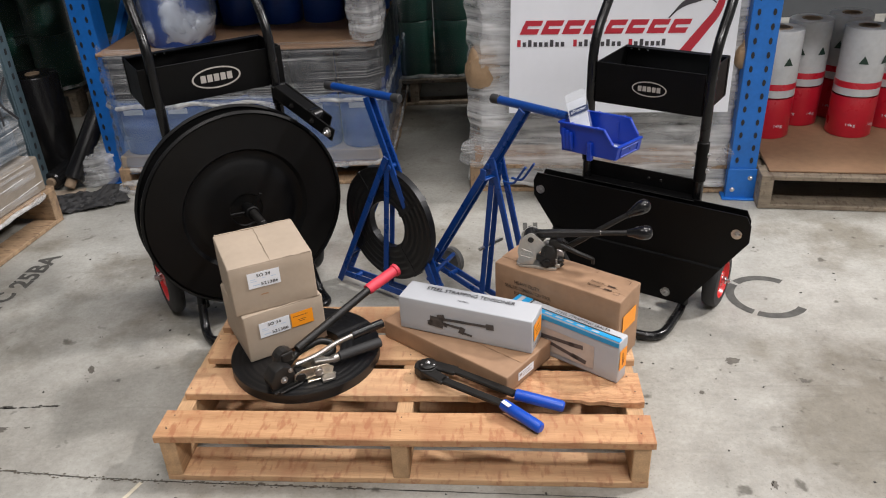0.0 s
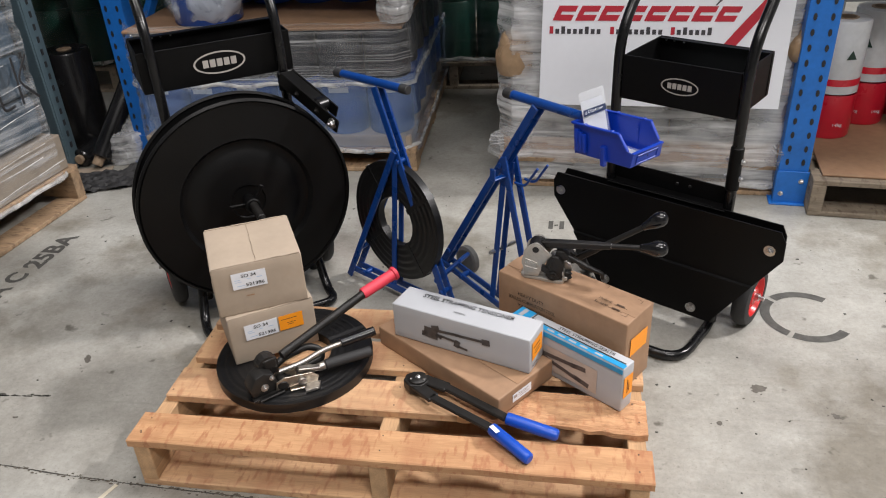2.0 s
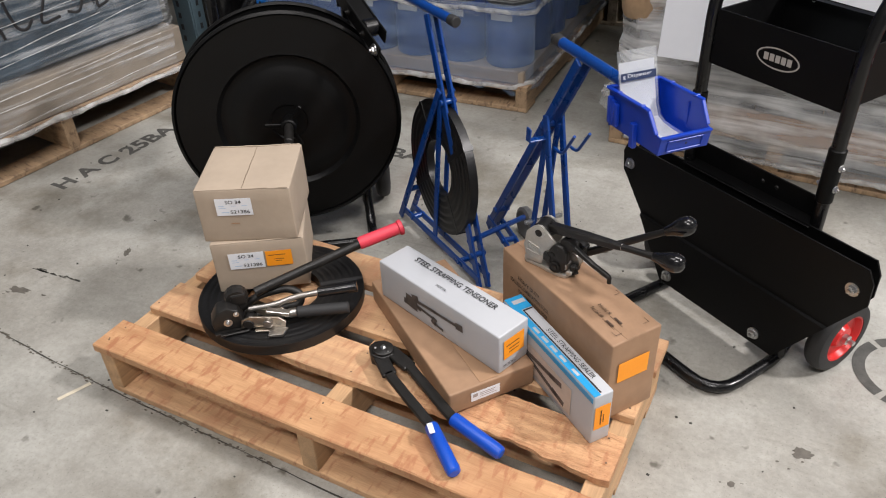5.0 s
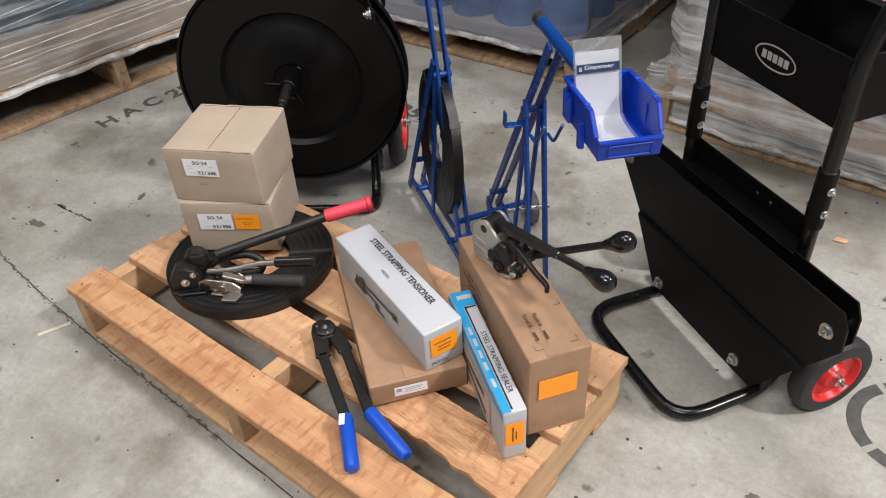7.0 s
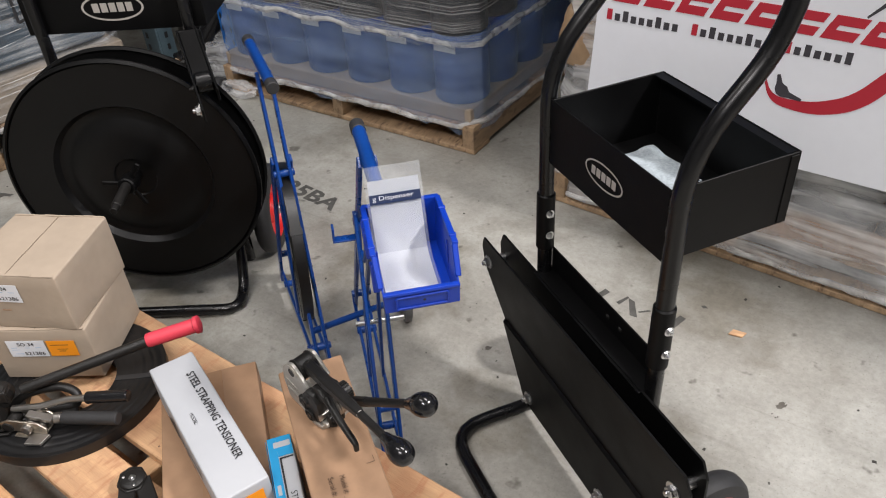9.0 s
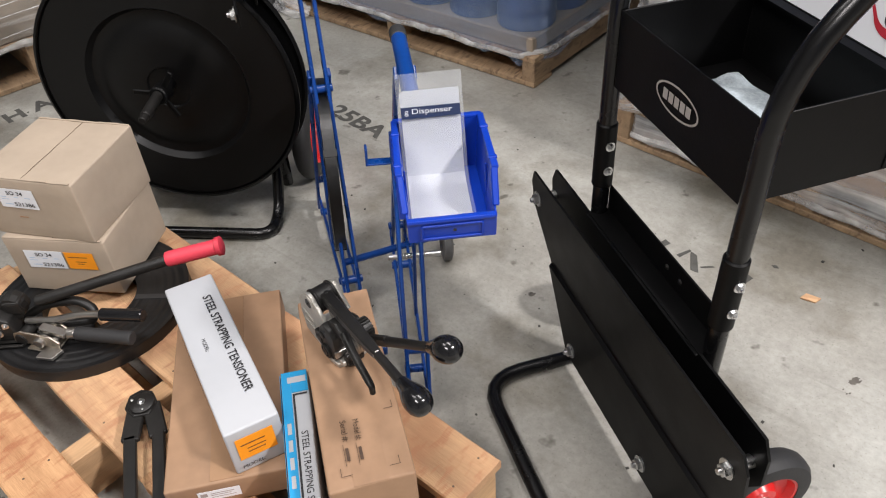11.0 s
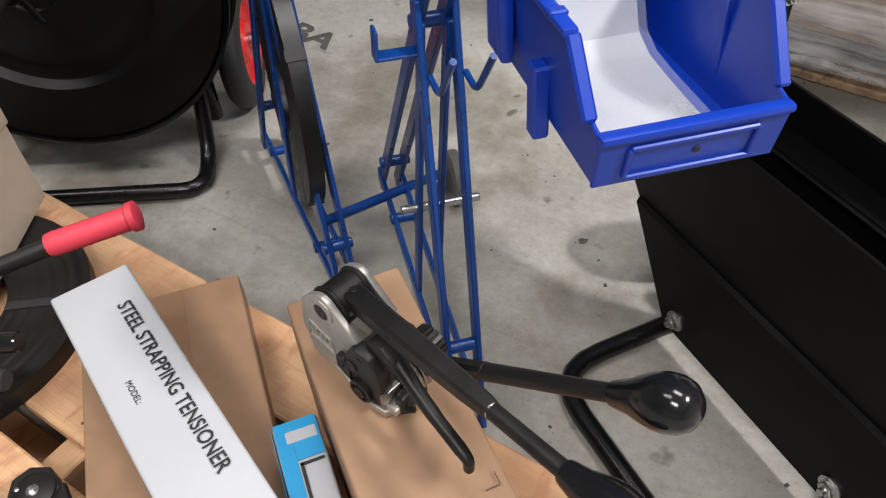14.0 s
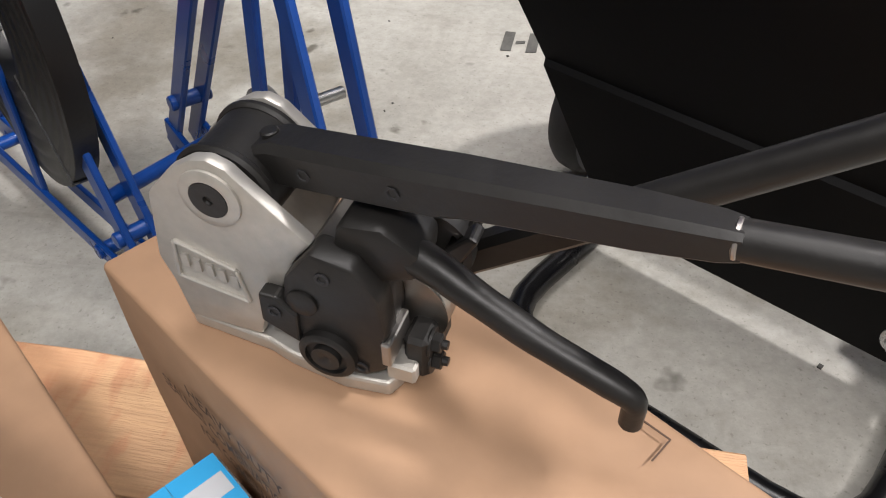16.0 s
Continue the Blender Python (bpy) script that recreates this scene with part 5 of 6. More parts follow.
# ---- surroundings ----
def simple_pallet(name, m, lx, ly, h, label, material, boards=6, group=""):
    """A loaded warehouse pallet from its near left corner, bearers running away in y."""
    p = thing(name, m, label, "pallet", group)
    t = 0.018
    w = lx / (boards + (boards - 1) * 0.35)
    for k in range(3):
        x = (lx - 0.045) * k / 2
        part("bearer", cube(0.045, ly, h - 2 * t, (x + 0.0225, ly / 2, t), 0.002, 1), material, p)
    for k in range(boards):
        y = (ly - 0.10) * k / (boards - 1)
        part("deck_board", cube(lx, 0.10, t, (lx / 2, y + 0.05, h - t), 0.002, 1), material, p)
    for k in range(3):
        y = (ly - 0.10) * k / 2
        part("bottom_board", cube(lx, 0.10, t - 0.001, (lx / 2, y + 0.05, 0.001), 0.002, 1), material, p)
    return p


def wrap(name, m, lx, ly, z0, z1, label, material, wave=0.012, seed=0):
    """A sleeve of stretch film round a load, with folds."""
    t = thing(name, m, label, "stretch film")
    bm = bmesh.new()
    ring, n = [], 40
    c = 0.06
    outline = []
    for a, b in (((c, 0), (lx - c, 0)), ((lx, c), (lx, ly - c)), ((lx - c, ly), (c, ly)), ((0, ly - c), (0, c))):
        outline += [(a[0] + (b[0] - a[0]) * k / 16, a[1] + (b[1] - a[1]) * k / 16) for k in range(17)]
    rows = 26
    prev = None
    for j in range(rows + 1):
        z = z0 + (z1 - z0) * j / rows
        cur = []
        for x, y in outline:
            v = Vector((x - lx / 2, y - ly / 2, 0))
            k = wave * noise.noise((x * 3 + seed, y * 3, z * 14)) + wave * 0.6 * noise.noise((x * 11, y * 11 + seed, z * 30))
            v = v * (1 + k / (lx / 2))
            cur.append(bm.verts.new((v.x + lx / 2, v.y + ly / 2, z + 0.01 * noise.noise((x * 4, y * 4, j * 0.2 + seed)) + (0.035 * noise.noise((x * 13, y * 13, seed)) if j == 0 else 0))))
        if prev:
            for i in range(len(cur)):
                bm.faces.new((prev[i], prev[(i + 1) % len(cur)], cur[(i + 1) % len(cur)], cur[i]))
        prev = cur
    part("film_sleeve", bm, material, t, smooth=True)
    # the bunched rope of film along the lower edge
    bm = bmesh.new()
    last = None
    loop = outline + outline[:1]
    for i in range(len(loop) * 3 - 3):
        a, b = Vector((*loop[i // 3], 0)), Vector((*loop[i // 3 + 1], 0))
        p = a.lerp(b, (i % 3) / 3)
        d = (b - a).normalized()
        side = Vector((d.y, -d.x, 0))
        rr = 0.005 + 0.006 * abs(noise.noise((p.x * 17, p.y * 17, seed)))
        c = p + side * 0.006 + Vector((0, 0, z0 + 0.012 + 0.014 * noise.noise((p.x * 9, p.y * 9, seed + 4))))
        ring = [bm.verts.new(c + side * rr * math.cos(q * math.pi / 3) + Vector((0, 0, 1.5 * rr * math.sin(q * math.pi / 3)))) for q in range(6)]
        if last:
            for q in range(6):
                bm.faces.new((last[q], last[(q + 1) % 6], ring[(q + 1) % 6], ring[q]))
        last = ring
    part("bunched_edge", bm, FILMROPE, t, "whitish bunched film edge", smooth=True)
    return t


def roll(name, x, y, z, r, h, material, label, group, core=True):
    t = thing(name, pose(x, y, z, 0, 0, random.uniform(0, 360)), label, "film roll", group)
    part("film", lathe([(r * 0.3, h), (r * 0.96, h), (r, h - 0.008), (r, 0.006), (r * 0.97, 0), (0, 0)], 32), material, t, smooth=True)
    if core:
        part("core", lathe([(r * 0.3, h - 0.03), (r * 0.3, h + 0.004), (r * 0.22, h + 0.004), (r * 0.22, h - 0.03)], 20), CORE, t)
    return t


# left: sacks on a pallet, wrapped, in line with a grey rack upright
LM = pose(-1.617, 1.78, 0, 0, 0, -8.2)
lp = simple_pallet("loaded_pallet", LM @ Matrix.Rotation(radians(90), 4, "Z"), 1.18, 1.16, 0.15, "worn timber pallet carrying a wrapped load", PALWOOD)
for k in range(5):
    s = thing("sack", LM @ Matrix.Translation((-1.10, 0.06, 0.30 + 0.155 * k)), "slate-blue sacks packed under stretch film", "sack", "sacks on the pallet")
    bm = cube(1.06, 1.06, 0.15, (0.53, 0.53, 0), 0.02, 2)
    part("sack_body", bm, SLATEBAG, s)
sk = thing("carton_tray", LM @ Matrix.Translation((-1.13, 0.03, 0.151)), "low cardboard tray under the sacks", "cardboard tray")
part("tray_wall", cube(1.12, 1.12, 0.135, (0.56, 0.56, 0), 0.004, 1), mat("dusty_tray_board", (0.27, 0.225, 0.175), 0.8, var=0.15, scale=4, bump=0.1, bscale=40), sk)
wrap("film_wrap", LM @ Matrix.Translation((-1.145, 0.0, 0.0)), 1.15, 1.16, 0.13, 1.09, "clear stretch film round a loaded pallet", FILMLEFT, 0.012, 3)
lw = bpy.data.objects["film_wrap"]
rng = random.Random(17)
for k in range(15):
    z = 0.17 + 0.056 * k + rng.uniform(-0.018, 0.018)
    y0, y1 = rng.uniform(0.03, 0.25), rng.uniform(0.8, 1.12)
    rise = rng.uniform(0.01, 0.10) * (y1 - y0)
    bm = bmesh.new()
    last = None
    for i in range(25):
        u = i / 24
        y = y0 + (y1 - y0) * u
        zz = z + rise * u + 0.004 * noise.noise((y * 6, k * 3.1, 0))
        hw = 0.0006 + 0.0028 * abs(noise.noise((y * 5, k * 1.7, 5)))
        x = 1.15 + 0.014 + 0.003 * noise.noise((y * 9, k, 2))
        row = [bm.verts.new((x, y, zz - hw)), bm.verts.new((x + 0.003, y, zz)), bm.verts.new((x, y, zz + hw))]
        if last:
            bm.faces.new((last[0], row[0], row[1], last[1]))
            bm.faces.new((last[1], row[1], row[2], last[2]))
        last = row
    part("film_fold", bm, FILMROPE, lw, smooth=True)
mk = thing("marker_writing", LM @ Matrix.Translation((0.016, 0, 0)), "black marker stock code written on stretch film", "writing")
strokes = {
    "H": [[(0, 0), (0.2, 1)], [(0.75, -0.03), (0.8, 1)], [(0.1, 0.48), (0.78, 0.55)]],
    "A": [[(0, 0), (0.5, 1), (1, -0.03)], [(0.2, 0.4), (0.8, 0.45)]],
    "C": [[(0.9, 0.92), (0.5, 1), (0.2, 0.8), (0.1, 0.4), (0.35, 0.05), (0.7, 0), (1, 0.12)]],
    "2": [[(0, 0.8), (0.3, 1), (0.7, 0.9), (0.72, 0.6), (0.0, 0.0), (0.9, 0.05)]],
    "5": [[(0.95, 1), (0.2, 0.95), (0.15, 0.55), (0.6, 0.6), (0.85, 0.3), (0.5, 0), (0, 0.08)]],
    "B": [[(0.1, 0), (0.15, 1), (0.6, 0.95), (0.6, 0.6), (0.1, 0.5), (0.75, 0.4), (0.75, 0.05), (0.1, 0)]],
    "L": [[(0.1, 1), (0.1, 0), (0.85, 0.04)]],
    "K": [[(0.1, 0), (0.15, 1)], [(0.9, 0.95), (0.15, 0.5), (1, 0)]],
}
at = 0.262
for letter, w, h in (("H", 0.105, 0.215), ("A", 0.092, 0.235), ("C", 0.082, 0.215), ("2", 0.085, 0.205), ("5", 0.085, 0.205), ("B", 0.075, 0.190), ("L", 0.070, 0.185), ("K", 0.088, 0.165)):
    bm = bmesh.new()
    for line in strokes[letter]:
        pts = [Vector((0, at + w * (u + 0.22 * v * (letter == "H")), 0.455 + h * v)) for u, v in line]
        tube(pts, 0.0052, 8, 0.030, bm)
    for v in bm.verts:
        v.co.x *= 0.3
    part("letter", bm, INK, mk, smooth=True)
    at += w + 0.021
post = thing("rack_upright", pose(-1.700, 3.20, 0), "slate-grey perforated steel rack upright beside wrapped stock", "rack upright")
part("column", cube(0.09, 0.012, 2.6, (0, 0, 0), 0.002, 1), GREYPLATE, post)
part("column_side", cube(0.012, 0.07, 2.6, (0.045, 0.035, 0), 0.002, 1), GREYPLATE, post)
hole = part("slot", cube(0.014, 0.002, 0.024, (0, -0.0066, 0), 0.0), INK, post)
hole.location = (-0.018, 0, 0.1)
hole2 = part("slot", cube(0.002, 0.014, 0.024, (0.0516, 0.036, 0), 0.0), INK, post)
hole2.location = (0, 0, 0.1)
for k in range(1, 24):
    for q in (hole, hole2):
        o = new("slot", q.data)
        o.parent = post
        o.location = (q.location.x, 0, 0.1 + 0.05 * k)


def blue_post(x, y, label):
    """A perforated rack upright with its foot and the braces behind."""
    p = thing("rack_upright", pose(x, y, 0, 0, 0, -7.7), label, "rack upright", "blue rack uprights")
    ch = bmesh.new()
    cube(0.098, 0.005, 2.6, (0, 0, 0.0), 0.0015, 1, bm=ch)
    for s in (-1, 1):
        cube(0.005, 0.07, 2.6, (s * 0.0465, 0.038, 0.0), bm=ch)
    part("column", ch, RACKBLUE, p)
    part("foot_plate", cube(0.13, 0.11, 0.006, (0, 0.03, 0.0005), 0.001, 1), RACKBLUE, p)
    part("foot_shoe", cube(0.106, 0.006, 0.12, (0, -0.007, 0.006), 0.001, 1), RACKBLUE, p)
    slot = part("slot", prism([(0.006 * math.cos(a) , 0.012 * math.sin(a)) for a in [k * math.pi / 5 for k in range(10)]], 0.002), INK, p)
    slot.location = (-0.026, -0.0045, 0.16)
    for k in range(44):
        for sx in (-1, 1):
            if k or sx > 0:
                o = new("slot", slot.data)
                o.parent = p
                o.location = (sx * 0.026, -0.0045, 0.16 + 0.05 * k)
    for z, sx in ((0.04, -0.03), (0.09, 0.03)):
        hexbolt((sx, -0.010, z), (0, -1, 0), 0.006, p)
    part("rear_column", cube(0.09, 0.07, 2.6, (0, 0.86, 0), 0.002, 1), RACKBLUE, p)
    part("brace", bar((0, 0.06, 0.30), (0, 0.83, 0.40), 0.04, 0.03, (1, 0, 0)), RACKBLUE, p)
    part("brace", bar((0, 0.06, 0.42), (0, 0.83, 1.20), 0.04, 0.03, (1, 0, 0)), RACKBLUE, p)
    return p


blue_post(-1.345, 3.31, "blue perforated steel rack upright with diagonal braces")
blue_post(1.238, 2.962, "blue perforated steel rack upright beside film rolls")

# shelves added out of view, to keep lamp light off the stock below
for x0, x1 in ((-3.95, -1.40), (-1.29, 1.19), (1.29, 3.80)):
    sh = thing("shade_shelf", pose((x0 + x1) / 2, 3.135 - 0.135 * (x0 + x1) / 2, 0.925, 0, 0, -7.7), "unseen blue beams and timber boards added to shade the stock", "rack shelf", "rack shelves")
    w = x1 - x0
    for y in (-0.02, 0.86):
        part("beam", cube(w, 0.05, 0.11, (0, y, 0), 0.003, 1), RACKBLUE, sh)
    for k in range(8):
        part("shelf_board", cube(w - 0.02, 0.116, 0.018, (0, 0.02 + 0.118 * k, 0.112), 0.002, 1), OLDWOOD, sh)

# middle: blue rolls wrapped on a pallet, more on a cardboard sheet above
MM = pose(-1.31, 3.215, 0, 0, 0, 0.0)
simple_pallet("loaded_pallet", MM, 1.165, 1.165, 0.10, "timber pallet carrying wrapped blue film rolls", PALWOOD)
random.seed(4)
part("carton_tray", cube(1.13, 1.13, 0.05, (0, 0, 0), 0.004, 1, m=MM @ Matrix.Translation((0.58, 0.58, 0.102))), CARD)
tagged(bpy.data.objects["carton_tray.001"] if "carton_tray.001" in bpy.data.objects else sk, "cardboard tray under blue film rolls", "cardboard tray")
for i in range(6):
    for j in range(6):
        if j in (0, 5) or i in (0, 5):
            q = MM @ Vector((0.115 + 0.188 * i, 0.115 + 0.188 * j, 0.154))
            roll("film_roll", q.x, q.y, q.z, 0.091, 0.225, BLUEROLL, "blue film roll standing in a wrapped pallet load", "blue film rolls", core=False)
            roll("film_roll", q.x, q.y, q.z + 0.228, 0.091, 0.19, DARKROLL, "charcoal film roll stacked in a wrapped pallet load", "charcoal film rolls", core=False)
            if i == 5 or j == 0:
                lb = thing("paper_label", pose(q.x, q.y - 0.0925, 0.33) if j == 0 else pose(q.x + 0.0925, q.y, 0.33, 0, 0, 90), "white paper strip label on a blue roll", "label", "roll labels")
                part("label_strip", cube(0.08, 0.002, 0.022, (0, 0, 0)), PAPER, lb)
part("cardboard_sheet", cube(1.12, 1.12, 0.012, (0.58, 0.58, 0.576), 0.003, 1, m=MM), KRAFT)
tagged(bpy.data.objects["cardboard_sheet"], "brown cardboard layer sheet over blue rolls", "cardboard sheet")
for i in range(6):
    for j in range(2, 6):
        if j in (2, 5) or i in (0, 5):
            q = MM @ Vector((0.115 + 0.188 * i, 0.14 + 0.188 * j, 0.590))
            roll("film_roll", q.x, q.y, q.z, 0.091, 0.32, BLUEROLL, "blue film roll on a cardboard layer sheet", "blue film rolls")
wrap("film_wrap", MM @ Matrix.Translation((0.0, 0.0, 0)), 1.165, 1.165, 0.36, 0.61, "streaky stretch film round charcoal film rolls", FILMHAZE, 0.010, 11)
wrap("film_wrap", MM @ Matrix.Translation((-0.003, -0.003, 0)), 1.171, 1.171, 0.085, 0.40, "hazy stretch film round blue film rolls", FILMSOFT, 0.012, 15)

# behind: green rolls on a pallet in the row behind
GM = pose(-1.9, 4.25, 0, 0, 0, 0)
for gx in (-1.22, 0.0, 1.22, 2.44):
    simple_pallet("loaded_pallet", GM @ Matrix.Translation((gx, 0, 0)), 1.16, 1.0, 0.14, "dark timber pallet of green film rolls", OLDWOOD)
    for i in range(5):
        for k in range(3):
            q = GM @ Vector((gx + 0.125 + 0.228 * i, 0.13, 0.142 + 0.30 * k))
            roll("film_roll", q.x, q.y, q.z, 0.112, 0.298, GREENROLL, "dark green film roll stacked in a column", "green film rolls", core=False)
    wrap("film_wrap", GM @ Matrix.Translation((gx, 0.0, 0)), 1.16, 0.9, 0.15, 1.04, "thin stretch film round green rolls", FILMDARK, 0.012, 5 + gx)

# right of the aisle: clear rolls wrapped on a pallet, with a leaning sign
RM = pose(0.195, 3.10, 0, 0, 0, -5.0)
simple_pallet("loaded_pallet", RM, 1.06, 1.10, 0.12, "timber pallet carrying wrapped clear film rolls", PALWOOD)
rt = thing("carton_tray", RM @ Matrix.Translation((0.02, 0.012, 0.121)), "low brown cardboard tray under clear film rolls", "cardboard tray")
part("tray_floor", cube(1.02, 1.06, 0.0008, (0.51, 0.53, 0)), KRAFT, rt)
for sx, sy, x, y in ((1.02, 0.004, 0.51, 0.002), (0.004, 1.05, 0.002, 0.531), (0.004, 1.05, 1.018, 0.531)):
    part("tray_wall", cube(sx, sy, 0.075, (x, y, 0.001), 0.001, 1), KRAFT, rt)
for k in range(2):
    for i in range(5):
        for j in range(3):
            if j in (0,) or i in (0, 4):
                q = RM @ Vector((0.13 + 0.20 * i, 0.14 + 0.22 * j, 0.122 + 0.39 * k))
                roll("film_roll", q.x, q.y, q.z, 0.098, 0.385, WHITEROLL, "clear film roll in a wrapped pallet load", "clear film rolls", core=False)
wrap("film_wrap", RM @ Matrix.Translation((-0.005, 0, 0)), 1.06, 1.10, 0.03, 0.91, "loose stretch film round clear film rolls", FILM, 0.016, 21)


def crumple(name, m, sx, sy, sz, material, label, category, seed, rough=1.0):
    """A crumpled lump of film or paper."""
    t = thing(name, m, label, category)
    bm = bmesh.new()
    bmesh.ops.create_icosphere(bm, subdivisions=5, radius=1)
    for v in bm.verts:
        d = v.co.normalized()
        k = 1 + 0.35 * rough * noise.noise(d * 1.6 + Vector((seed, 0, 0))) + rough * 0.16 * abs(noise.noise(d * 4.5 + Vector((0, seed, 0)))) + rough * 0.06 * abs(noise.noise(d * 13 + Vector((0, seed, 0))))
        v.co = Vector((d.x * sx * k, d.y * sy * k, max(0.0, (d.z + 0.6) * sz * k)))
    part("crumpled_sheet", bm, material, t, smooth=True)
    return t


PAPERWRAP = mat("brown_paper", (0.40, 0.27, 0.16), 0.4, var=0.12, scale=8, bump=0.5, bscale=16)
crumple("brown_paper", RM @ Matrix.Translation((0.055, 0.05, 0.43)), 0.065, 0.055, 0.10, PAPERWRAP, "crumpled brown paper bulging under the film", "wrapping paper", 2, 0.35)
crumple("brown_paper", RM @ Matrix.Translation((0.05, 0.02, 0.125)), 0.09, 0.07, 0.06, FILMHAZE, "loose film bunched at the foot of the load", "stretch film", 6)
crumple("brown_paper", RM @ Matrix.Translation((1.03, 0.03, 0.125)), 0.07, 0.07, 0.06, FILMHAZE, "loose film bunched at the corner of the load", "stretch film", 9)
crumple("brown_paper", RM @ Matrix.Translation((1.03, 0.04, 0.50)), 0.07, 0.07, 0.07, PAPERWRAP, "crumpled brown paper on the load's corner", "wrapping paper", 12, 0.35)

# the sign: its face leans back a little
sgn = thing("sign_board", pose(0.346, 2.972, 0.374, 0, 0, -1.5) @ pose(0, 0, 0, -6, 1.2, 0), "white plastic sign board with red and charcoal print", "sign")
part("panel", cube(0.80, 0.006, 0.55, (0.40, 0, 0), 0.001, 1), BOARD, sgn)
sf = plane_frame((0, -0.003, 0), (1, 0, 0), (0, 0, 1))
for k in range(8):
    x = 0.034 + 0.0745 * k
    for z, h in ((0.284, 0.019), (0.313, 0.019)):
        sh = 0.45 * (z - 0.284)
        part("block_mark", prism([(x + sh, z), (x + sh + 0.062, z), (x + sh + 0.062 + 0.45 * h, z + h), (x + sh + 0.45 * h, z + h)], 0.0006, "xy", m=sf @ Matrix.Translation((0, 0, 0.0006))), SIGNRED, sgn)
    part("block_mark", prism([(x + 0.006, 0.2990), (x + 0.024, 0.2990), (x + 0.032, 0.3170), (x + 0.014, 0.3170)], 0.0005, "xy", m=sf @ Matrix.Translation((0, 0, 0.0004))), SIGNRED, sgn)
for x, w in ((0.032, 0.185), (0.232, 0.180), (0.428, 0.150)):
    n = int(w / 0.0195)
    for k in range(n):
        tall = 0.008 if k == 0 or k % 4 == 2 else 0.0
        part("small_mark", cube(0.0125, 0.016 + tall, 0.0005, (x + 0.0195 * k, 0.249 + tall / 2, 0.0006), m=sf), SIGNRED if k == 0 else SIGNGREY, sgn)


def swoosh(name, points, widest, material):
    """A tapering ribbon of print along a smooth curve."""
    bm = bmesh.new()
    path = smooth_path([(x, z, 0) for x, z in points], 0.09, 8)
    prev = None
    for i, p in enumerate(path):
        d = (path[min(i + 1, len(path) - 1)] - path[max(i - 1, 0)]).normalized()
        side = Vector((-d.y, d.x, 0)) * (widest * (0.12 + 0.88 * math.sin(math.pi * (i + 0.5) / len(path))) / 2)
        cur = [bm.verts.new(p + side + Vector((0, 0, 0.0012))), bm.verts.new(p - side + Vector((0, 0, 0.0012)))]
        if prev:
            bm.faces.new((prev[0], cur[0], cur[1], prev[1]))
        prev = cur
    bmesh.ops.transform(bm, matrix=sf, verts=bm.verts)
    return part(name, bm, material, sgn)


swoosh("red_swoosh", [(0.66, 0.52), (0.735, 0.47), (0.735, 0.37), (0.655, 0.265), (0.580, 0.165), (0.500, 0.135), (0.420, 0.140), (0.395, 0.190)], 0.034, SIGNRED)
swoosh("charcoal_swoosh", [(0.555, 0.335), (0.60, 0.385), (0.685, 0.410), (0.715, 0.385)], 0.022, SIGNGREY)
swoosh("charcoal_swoosh", [(0.425, 0.195), (0.435, 0.160), (0.480, 0.150)], 0.026, SIGNGREY)

# far right: film rolls in red sleeves on a weathered pallet
FM = pose(1.278, 2.865, 0, 0, 0, -8.0)
simple_pallet("loaded_pallet", FM, 1.165, 1.165, 0.135, "weathered grey timber pallet with film rolls", OLDWOOD)
part("cardboard_sheet", cube(1.12, 1.10, 0.008, (0.59, 0.585, 0.136), 0.002, 1, m=FM), KRAFT)
tagged(bpy.data.objects["cardboard_sheet.001"], "brown cardboard sheet on a weathered pallet", "cardboard sheet")
for x, y, yaw in ((1.43, 3.29, -20), (1.60, 3.43, -10), (1.755, 3.27, 5), (1.79, 3.50, -15), (1.95, 3.36, 0), (1.42, 3.55, 0)):
    t = thing("sleeved_roll", pose(x, y, 0.146, 0, 0, yaw), "clear film roll with a red printed sleeve, standing on cardboard", "film roll", "red sleeved rolls")
    r, h = 0.085, 0.43
    part("film", lathe([(r * 0.45, h), (r * 0.97, h), (r, h - 0.006), (r, 0.17)], 36), WHITEROLL, t, smooth=True)
    part("red_sleeve", lathe([(r + 0.0008, 0.165), (r + 0.0008, 0.004), (r * 0.98, 0), (0, 0)], 36), ROLLRED, t, "red printed sleeve", smooth=True)
    part("red_band", lathe([(r + 0.0008, 0.225), (r + 0.0008, 0.200)], 36), ROLLRED, t, smooth=True)
    part("core", lathe([(r * 0.46, h - 0.02), (r * 0.46, h + 0.002), (r * 0.36, h + 0.002), (r * 0.36, h - 0.02)], 20), CORE, t)
    for a in (-115, -60):
        f = Matrix.Rotation(radians(a), 4, "Z") @ plane_frame((r + 0.0022, -0.02, 0.30), (0, 1, 0), (0, 0, 1))
        part("triangle_mark", prism([(0, 0), (0.036, 0), (0.018, 0.032)], 0.0006, "xy", m=f), mat("dark_green_print", (0.012, 0.045, 0.03), 0.5) if "dark_green_print" not in bpy.data.materials else bpy.data.materials["dark_green_print"], t)
        f = Matrix.Rotation(radians(a), 4, "Z") @ plane_frame((r + 0.0022, -0.02, 0.045), (0, 1, 0), (0, 0, 1))
        text("lettering", "14kg", f, 0.036, 0.016, PAPER, t)

# left corner clutter: black film rolls and scrap film
bigroll = roll("film_roll", -1.70, 3.46, 0, 0.10, 0.46, BLACKROLL, "tall black film roll standing on the floor", "black film rolls")
tr = thing("film_roll", Matrix.Identity(4), "black film roll leaning against the rack", "film roll", "black film rolls")
part("film", rod((-1.53, 3.24, 0.05), (-1.38, 3.50, 0.42), 0.042, 24), BLACKROLL, tr, smooth=True)
